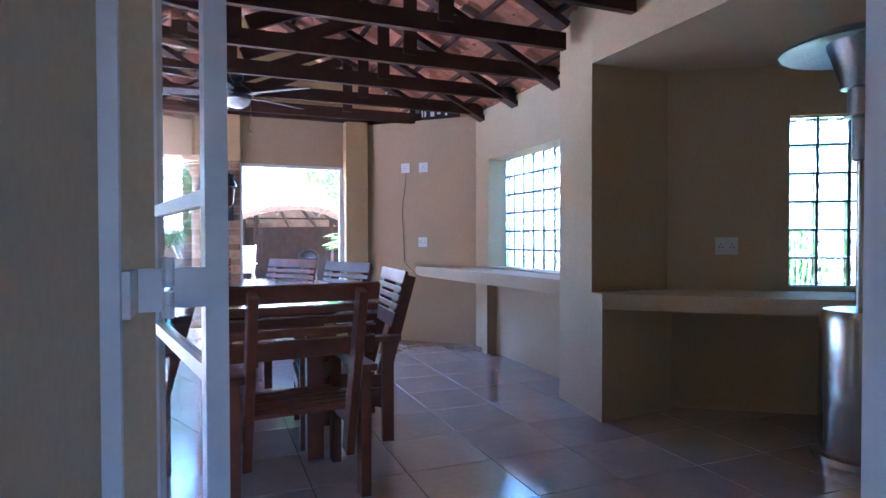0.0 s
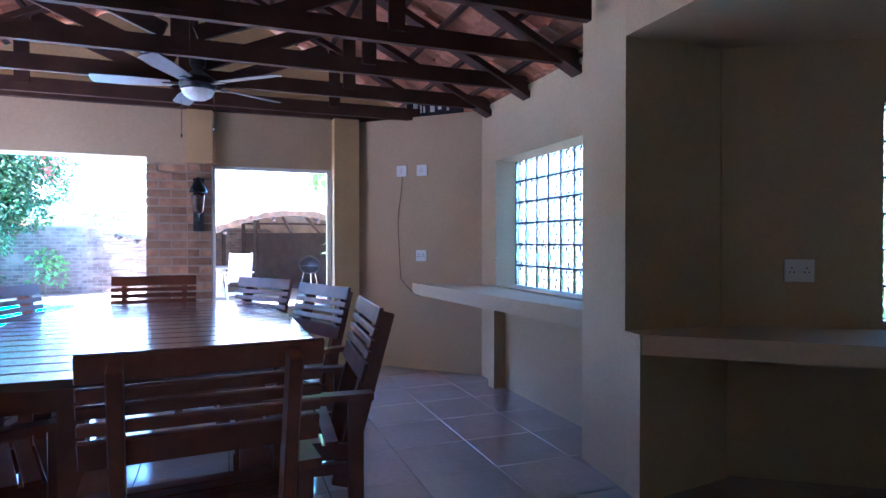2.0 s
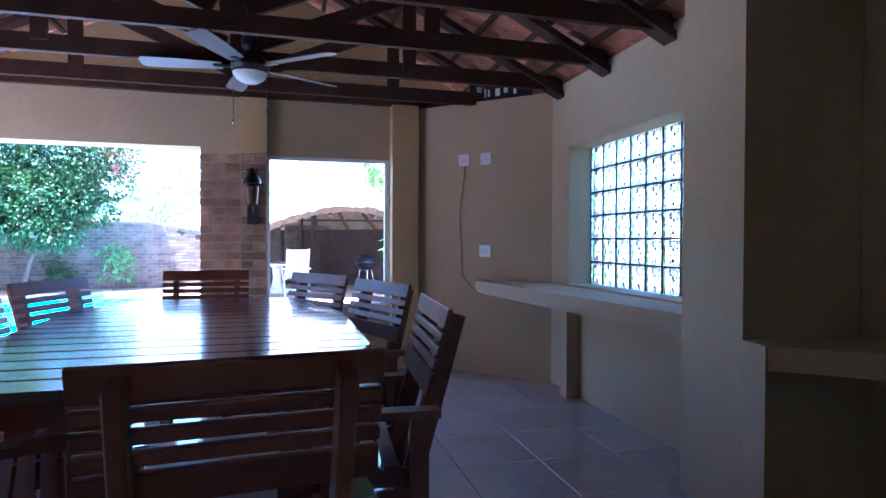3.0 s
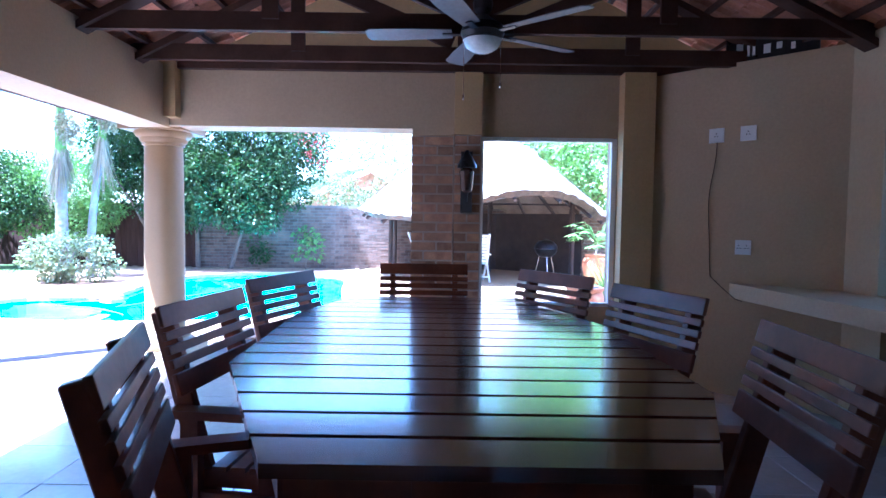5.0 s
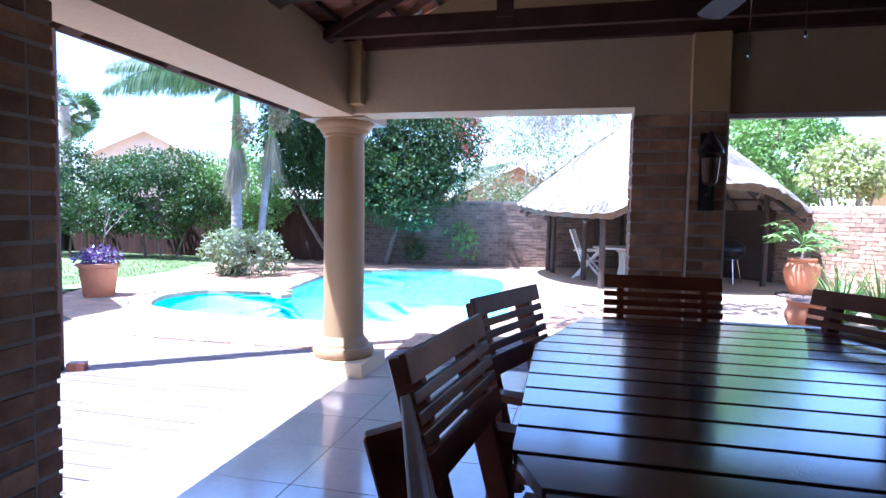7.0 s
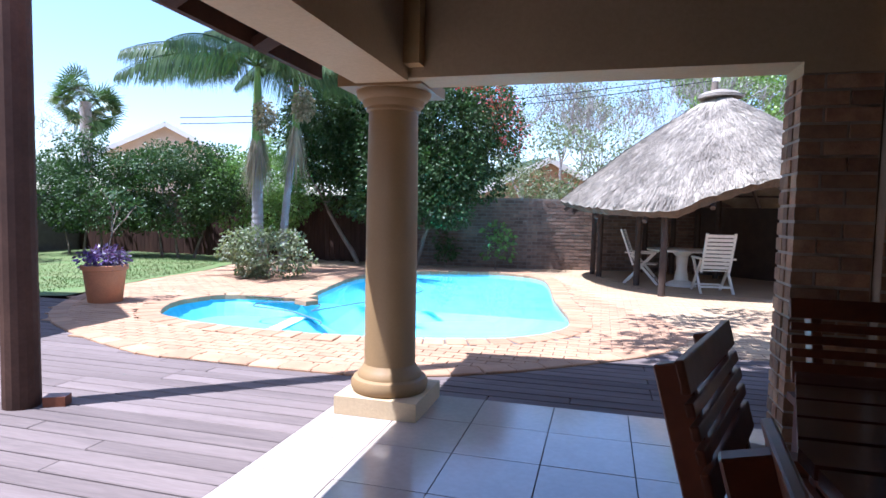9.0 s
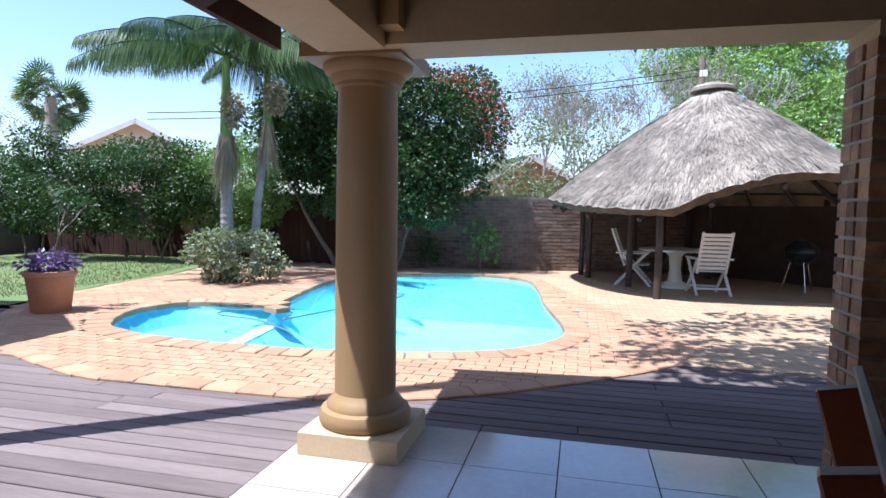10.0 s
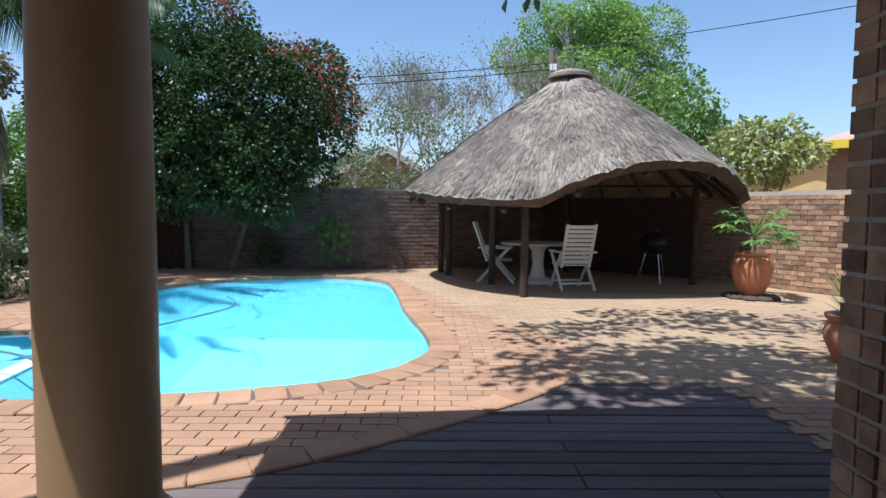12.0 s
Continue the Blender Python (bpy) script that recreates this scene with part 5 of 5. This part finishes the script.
urn = [(0.16, 0.06), (0.18, 0.08), (0.25, 0.26), (0.30, 0.46), (0.275, 0.60), (0.215, 0.655), (0.24, 0.68), (0.24, 0.71), (0.21, 0.71)]
p2 = pot("urn_pot", "large terracotta urn with a broad-leaved plant", 4.12, 14.7, urn)
b = bm_new()
for k in range(9):
    a = 2 * math.pi * k / 9
    lathe(b, [(0.11, 0.0), (0.12, 0.03), (0.09, 0.065)], 7, pose(0.30 * math.cos(a), 0.30 * math.sin(a), 0))
lathe(b, [(0.28, 0.0), (0.26, 0.055)], 14)
part("stone_base", b, M_SOIL, p2)
b = bm_new(); tube(b, [(0, 0, 0.70), (0.03, 0, 0.85), (0, 0.02, 1.0)], 0.03, 6); part("stem", b, M_BARK, p2)
rr = random.Random(17)
for k in range(28):
    b = bm_new()
    a, r0 = rr.uniform(0, 6.3), rr.uniform(0.25, 0.6)
    c = Vector((r0 * math.cos(a), r0 * math.sin(a), 1.02 + rr.uniform(-0.12, 0.36)))
    tube(b, [(0, 0, 0.95), (c.x * 0.5, c.y * 0.5, c.z + 0.03), c], 0.008, 4)
    for j in range(9):
        d = Vector((math.cos(a + (j - 4) * 0.5), math.sin(a + (j - 4) * 0.5), -0.35)).normalized()
        w = d.cross(Vector((0, 0, 1))).normalized() * 0.028
        l = 0.28 * (1 - 0.08 * abs(j - 4))
        b.faces.new([b.verts.new(q) for q in (c, c + d * l * 0.5 + w, c + d * l, c + d * l * 0.5 - w)])
    part("leaf", b, M_LEAF_BRIGHT, p2, recalc=False)
p3 = pot("bowl_pot", "wide round terracotta pot standing on the paving", 2.95, 10.8, [(0.17, 0.0), (0.20, 0.02), (0.275, 0.20), (0.285, 0.28), (0.25, 0.37), (0.275, 0.395), (0.28, 0.43), (0.25, 0.43)])
rr = random.Random(3)
for x, y, n, l in ((3.55, 11.55, 110, 0.85), (3.95, 11.35, 100, 0.95), (4.35, 11.75, 100, 0.9), (3.8, 11.95, 80, 0.75)):
    g = thing("strap_leaf_plant", "clump of strappy green leaves beside the brick wall", "plant", "strap-leaved clumps", pose(x, y, -0.006))
    b = bm_new(); spray(b, (0, 0, 0.0), n, l, 0.014, rr, 1.45, 0.55); part("strap_leaves", b, M_LEAF_BRIGHT, g, recalc=False)["kind"] = "stuff"
# wooden post stub on the deck
b = bm_new(); lathe(b, [(0.115, 0), (0.11, 1.2), (0.105, 5), (0.09, 10.5)], 16)
tagged(part("deck_post", b, M_TIMBER, None, m=pose(-4.21, 6.99, -0.012)), "tall timber pole standing on the deck", "post")

b = bm_new(); box(b, -0.06, 0.08, -0.05, 0.05, 0, 0.07); bevel(b, 0.005)
tagged(part("timber_block", b, M_WOOD, None, m=pose(-4.01, 7.07, -0.012, 0, 0, 25)), "short brown timber block lying on the deck", "block")

# ---- beyond the walls ----
def house(name, label, x, y, yaw, w, d, h, roof_h, m_wall, m_roof):
    t = thing(name, label, "house", "", pose(x, y, 0, 0, 0, yaw))
    b = bm_new(); prism(b, [(-w / 2, 0), (w / 2, 0), (w / 2, d), (-w / 2, d)], -0.05, h)
    vs = [b.verts.new(p) for p in ((-w / 2, 0, h), (w / 2, 0, h), (0, 0, h + roof_h), (-w / 2, d, h), (w / 2, d, h), (0, d, h + roof_h))]
    b.faces.new((vs[0], vs[1], vs[2])); b.faces.new((vs[3], vs[5], vs[4]))
    part("wall", b, m_wall, t)
    for s in (-1, 1):
        b = bm_new()
        o = 0.5
        dz = roof_h * o / (w / 2)
        q = [(s * (w / 2 + o), -o, h - dz), (0, -o, h + roof_h), (0, d + o, h + roof_h), (s * (w / 2 + o), d + o, h - dz)]
        vv = [b.verts.new(p) for p in q] + [b.verts.new((p[0], p[1], p[2] + 0.15)) for p in q]
        for f in ((0, 1, 2, 3), (4, 5, 6, 7), (0, 1, 5, 4), (1, 2, 6, 5), (2, 3, 7, 6), (3, 0, 4, 7)):
            b.faces.new([vv[i] for i in f])
        part("roof", b, m_roof, t)
        b = bm_new(); strut(b, (s * (w / 2 + o), -o - 0.02, h - dz), (0, -o - 0.02, h + roof_h), 0.05, 0.26, (0, 0, 1))
        part("barge_board", b, M_WHITE, t)
    return t


M_ROOF_GREY = mat("pale_roof_sheet", (0.42, 0.43, 0.40), 0.6, None, 2, 20, 0.4)
M_ROOF_PINK = mat("faded_clay_roof", (0.50, 0.29, 0.22), 0.8, None, 1.5, 20, 0.5)
M_PEACH = mat("peach_plaster", (0.52, 0.42, 0.33), 0.8, None, 1, 20, 0.3)
M_YELLOW = mat("yellow_paint", (0.75, 0.55, 0.04), 0.5, None, 3, 30, 0.2)
house("house", "neighbouring house with a peach gable and pale roof", -25.2, 33.0, 30, 6.2, 10, 4.5, 1.6, M_PEACH, M_ROOF_GREY)
house("house", "neighbouring house with a faded clay roof", 15.5, 30.5, -60, 9, 12, 3.0, 1.3, M_TRIM, M_ROOF_PINK)
house("house", "neighbouring house with a green roof behind trees", -3.0, 31.0, 30, 6, 8, 2.4, 1.4, M_BRICK_STUFF, M_LEAF)
out = thing("outbuilding", "small outbuilding with a tiled roof and yellow fascia", "outbuilding", "", pose(8.9, 18.0, 0, 0, 0, -62))
b = bm_new(); box(b, -1.6, 2.6, 0.4, 3.0, -0.05, 2.80); part("wall", b, M_BRICK_STUFF, out)
b = bm_new()
vs = [b.verts.new(p) for p in ((-2.0, 0, 2.94), (3.0, 0, 2.94), (3.0, 3.4, 2.94), (-2.0, 3.4, 2.94), (0.2, 1.7, 3.75), (1.2, 1.7, 3.75))]
for f in ((0, 1, 5, 4), (1, 2, 5), (2, 3, 4, 5), (3, 0, 4), (3, 2, 1, 0)):
    b.faces.new([vs[i] for i in f])
part("roof", b, M_ROOF_PINK, out)
for x0, x1, y0, y1 in ((-2.02, 3.02, -0.03, 0.0), (-2.03, -2.0, 0.0, 3.4), (3.0, 3.03, 0.0, 3.4)):
    b = bm_new(); box(b, x0, x1, y0, y1, 2.78, 2.97); part("fascia", b, M_YELLOW, out, "bright yellow fascia board")
# pole and overhead wires
pole = thing("telephone_pole", "weathered wooden telephone pole behind the shelter", "pole", "", pose(2.9, 24.5, -0.05))
b = bm_new(); tube(b, [(0, 0, 0), (0, 0, 6.4)], [0.13, 0.10], 10); part("pole", b, M_BARK, pole, smooth=True)
b = bm_new(); box(b, -0.08, 0.14, -0.1, 0.1, 5.75, 5.95); part("insulator_box", b, M_WHITE, pole)
for z0, tgt in ((5.95, (-14, 20.5, 4.3)), (5.75, (-14, 20.5, 4.1)), (6.3, (22, 20.0, 9.0))):
    a, e = Vector((2.9, 24.5, z0)), Vector(tgt)
    b = bm_new(); tube(b, [a.lerp(e, k / 16) - Vector((0, 0, 1.2 * (k / 16) * (1 - k / 16))) for k in range(17)], 0.014, 5)
    tagged(part("overhead_cable", b, M_BLACK, None), "black overhead cable running from the pole", "cable", "overhead cables")

# ---- pieces: floor tiles, deck boards, bricks, pavers ----
def piece_mesh(name, lx, ly, lz, material, c=0.006):
    """A small block with chamfered top edges, its base at z = 0."""
    b = bm_new()
    lo = [b.verts.new((x, y, 0)) for x, y in ((0, 0), (lx, 0), (lx, ly), (0, ly))]
    md = [b.verts.new((x, y, lz - c)) for x, y in ((0, 0), (lx, 0), (lx, ly), (0, ly))]
    hi = [b.verts.new((x, y, lz)) for x, y in ((c, c), (lx - c, c), (lx - c, ly - c), (c, ly - c))]
    for r0, r1 in ((lo, md), (md, hi)):
        for i in range(4):
            b.faces.new((r0[i], r0[(i + 1) % 4], r1[(i + 1) % 4], r1[i]))
    b.faces.new(hi)
    b.faces.new(lo[::-1])
    return mesh_of(name, b, material)


rp = random.Random(77)
# floor tiles
tile_me = {}
T = 0.5
x = -2.2
while x < 6.1:
    y = 8.11 if x < 3.5 else 4.11
    while y > 0.72:
        lx, ly = min(T, 6.19 - x) - 0.006, min(T, y - 0.725) - 0.006
        if ly > 0.04:
            key = (round(lx, 3), round(ly, 3))
            if key not in tile_me:
                tile_me[key] = piece_mesh("tile", lx, ly, 0.0085, M_FLOOR, 0.0006)
            part("tile", tile_me[key], None, patio_floor, m=pose(x + 0.003, y - ly - 0.003, -0.0085 + rp.uniform(-0.0006, 0.0006)))
        y -= T
    x += T
# deck boards
deck = thing("deck", "weathered grey-brown timber deck", "deck", kind="structure")
deck_me = {}


def deck_row(y, x0, x1):
    x = x0
    while x < x1 - 0.05:
        l = min(rp.choice((1.8, 2.4, 3.0, 3.6)), x1 - x)
        if x1 - x - l < 0.5:
            l = x1 - x
        key = round(l, 2)
        if key not in deck_me:
            deck_me[key] = piece_mesh("deck_board", l - 0.006, 0.131, 0.03, M_DECK, 0.005)
        part("deck_board", deck_me[key], None, deck, m=pose(x, y, -0.042 + rp.uniform(-0.002, 0.002)))
        x += l


y = 8.12
while y < 10.15:
    deck_row(y, -7.2 if y < 9.6 else -0.9, 1.50)
    y += 0.143
y = 8.12 - 0.143
while y > 3.2:
    deck_row(y, -7.4, -2.205)
    y -= 0.143
y = 8.12
while y < 10.6:
    deck_row(y, -9.2, -7.2)
    y += 0.143

# kerb and coping bricks laid along curves
paving = thing("paving", "red-brown clay brick paving round the pool", "paving", kind="structure")


def lay(curve, closed, width, depth, z, inset, name):
    pts = curve + ([curve[0]] if closed else [])
    seg = [(pts[i + 1] - pts[i]).length for i in range(len(pts) - 1)]
    total = sum(seg)
    count = int(total / width)
    step = total / count
    me = piece_mesh(name, step - 0.010, depth - 0.008, 0.075, M_PAVER, 0.009)
    acc, i = 0.0, 0
    for k in range(count):
        s = (k + 0.5) * step
        while acc + seg[i] < s:
            acc += seg[i]
            i += 1
        f = (s - acc) / seg[i]
        p = pts[i].lerp(pts[i + 1], f)
        d = (pts[i + 1] - pts[i]).normalized()
        nrm = Vector((-d.y, d.x))
        q = p + nrm * inset - d * (step - 0.010) / 2
        part(name, me, None, paving, m=pose(q.x, q.y, z - 0.075 + rp.uniform(-0.003, 0.003), 0, 0, math.degrees(math.atan2(d.y, d.x)) + rp.uniform(-0.8, 0.8)))


# pool runs clockwise or counter-clockwise: find its outer side
area = sum(a.x * b_.y - b_.x * a.y for a, b_ in zip(pool, pool[1:] + pool[:1]))
if area > 0:
    pool = pool[::-1]
lay(pool, True, 0.225, 0.30, 0.012, -0.03, "coping_brick")
lay(kerb, False, 0.30, 0.22, 0.008, 0.0, "kerb_brick")
# field of pavers between, joined
def inside(p, loop):
    c = False
    for a, b_ in zip(loop, loop[1:] + loop[:1]):
        if (a.y > p.y) != (b_.y > p.y) and p.x < (b_.x - a.x) * (p.y - a.y) / (b_.y - a.y) + a.x:
            c = not c
    return c


def near(p, loop):
    return min((p - q).length for q in loop)


region = [Vector((x, y)) for x, y in kerb] + [Vector((1.52, 10.2)), Vector((1.52, 8.2)), Vector((4.3, 8.2)), Vector((4.3, 15.2)), Vector((0.5, 15.2)), Vector((-0.5, 17.8)), Vector((-5.2, 17.8)), Vector((-8.6, 15.6))]
structure("joint_bed", sheet([[(p.x, p.y) for p in region], [(p.x, p.y) for p in pool]], -0.004), M_GROUT, "dark sand joints between the pavers", "paving")
fields = {False: ([], []), True: ([], [])}
bx, by = 0.225, 0.112
yy = 8.2
r = 0
while yy < 17.8:
    xx = -8.6 + (bx / 2 if r % 2 else 0)
    while xx < 4.3:
        c = Vector((xx + bx / 2, yy + by / 2))
        if inside(c, region) and not inside(c, pool) and near(c, pool) > 0.25 and near(c, kerb) > 0.10:
            d_pool = near(c, pool)
            sandy = d_pool > 1.3 - 0.22 * max(0.0, c.y - 11.2) and c.x > -2.0 and c.y > 10.0
            verts, faces = fields[sandy]
            z = (0.0 if sandy else 0.004) + rp.uniform(-0.0015, 0.0015)
            x0, x1, y0, y1, k = xx + 0.002, xx + bx - 0.002, yy + 0.002, yy + by - 0.0025, 0.003
            i = len(verts)
            verts += [(x0, y0, -0.009), (x1, y0, -0.009), (x1, y1, -0.009), (x0, y1, -0.009), (x0 + k, y0 + k, z), (x1 - k, y0 + k, z), (x1 - k, y1 - k, z), (x0 + k, y1 - k, z)]
            faces += [(i + 4, i + 5, i + 6, i + 7)] + [(i + a, i + (a + 1) % 4, i + 4 + (a + 1) % 4, i + 4 + a) for a in range(4)]
        xx += bx
    yy += by
    r += 1
for sandy, m_, text in ((False, M_PAVER_STUFF, "field of red clay pavers in stretcher bond"), (True, M_SAND_PAVER, "sandy worn pavers toward the shelter")):
    me = bpy.data.meshes.new("paver_field")
    me.from_pydata(fields[sandy][0], [], fields[sandy][1])
    me.materials.append(m_)
    pf = part("paver_field", me, None, paving, text)
    pf["kind"] = "stuff"
border = spline([(0.25, 10.18), (0.52, 10.75), (0.55, 11.5), (0.30, 12.3)], 6, False)
lay(border, False, 0.235, 0.115, 0.009, 0.0, "border_brick")


# brick piers, bricks of three courses wide
def brick_block(name, label, x0, x1, y0, y1, z1, left=0.012, right=-0.012):
    w = thing(name, label, "pier", kind="structure")
    core = bm_new(); box(core, x0 + left, x1 + right, y0 + 0.012, y1 - 0.012, 0, z1)
    part("mortar_core", core, M_MORTAR, w)
    H, Lb, G = 0.0852, 0.222, 0.106
    cache = {}

    def run(a, b_, first):
        out, p, k = [], a, 0
        l = first
        while p < b_ - 1e-4:
            e = min(p + l, b_)
            if b_ - e < 0.06:
                e = b_
            out.append((p, e))
            p = e
            l = Lb + 0.012
        return out

    for r in range(int(round(z1 / H))):
        z = r * H
        for face in "SNWE":
            lo, hi = (x0, x1) if face in "SN" else (y0 + G, y1 - G)
            for a, b_ in run(lo, hi, (Lb if (r + (face in "WE")) % 2 else G) + 0.012):
                j = rp.uniform(-0.004, 0.006)
                if face in "SN":
                    sz = (b_ - a - 0.015, G - 0.008)
                    pos = (a + 0.005, y0 - j if face == "S" else y1 - sz[1] + j)
                else:
                    sz = (G - 0.008, b_ - a - 0.015)
                    pos = (x0 - j if face == "W" else x1 - sz[0] + j, a + 0.005)
                key = (round(sz[0], 3), round(sz[1], 3))
                if key not in cache:
                    b = bm_new(); box(b, 0, key[0], 0, key[1], 0, H - 0.017); bevel(b, 0.006)
                    cache[key] = mesh_of("brick", b, M_BRICK)
                part("brick", cache[key], None, w, m=pose(pos[0], pos[1], z + 0.006))
    return w


brick_block("brick_pier", "brown face-brick pier between the two openings", 0.55, 0.93, YW, YW + 0.30, 2.13, 0.012, 0.0015)
brick_block("brick_pier", "narrow face-brick pier behind the wall lantern", 0.932, 1.168, YW - 0.09, YW + 0.30, 2.13, 0.003, 0.001)
brick_block("brick_pier", "brown face-brick pier at the open side", -2.0, -1.62, 4.30, 4.68, 2.17)


# garden wall bricks, joined; the sunlit side wall's nearest as parts
def wall_bricks(w, length, h, single, material):
    H, Lb = 0.0852, 0.234
    verts, faces = [], []
    b = bm_new(); box(b, 0, Lb - 0.013, 0, 0.10, 0, H - 0.013); bevel(b, 0.004)
    me1 = mesh_of("brick", b, M_BRICK)
    made = 0
    for r in range(int(h / H)):
        x = -(Lb / 2 if r % 2 else 0)
        while x < length:
            a, e = max(x, 0), min(x + Lb, length)
            if e - a > 0.05:
                j = rp.uniform(-0.004, 0.005)
                if single and made < 290 and e - a > 0.23 and 1.0 < x < 4.6:
                    part("brick", me1, None, w, m=pose(a, -j - 0.002, r * H + 0.004))
                    made += 1
                else:
                    i = len(verts)
                    x0, x1, z0, z1, y0, k = a + 0.006, e - 0.006, r * H + 0.006, (r + 1) * H - 0.006, -j, 0.004
                    verts += [(x0, 0.03, z0), (x1, 0.03, z0), (x1, 0.03, z1), (x0, 0.03, z1), (x0 + k, y0, z0 + k), (x1 - k, y0, z0 + k), (x1 - k, y0, z1 - k), (x0 + k, y0, z1 - k)]
                    faces += [(i + 4, i + 5, i + 6, i + 7)] + [(i + q, i + (q + 1) % 4, i + 4 + (q + 1) % 4, i + 4 + q) for q in range(4)]
            x += Lb
    me = bpy.data.meshes.new("brickwork")
    me.from_pydata(verts, [], faces)
    me.materials.append(material)
    o = part("brickwork", me, None, w)
    o["kind"] = "stuff"


wall_bricks(wall_back, len_back, 1.75, False, M_BRICK_SHADE)
wall_bricks(wall_far, len_far, 1.75, False, M_BRICK_SHADE)
wall_bricks(wall_side, len_side, 1.68, True, M_BRICK_STUFF)
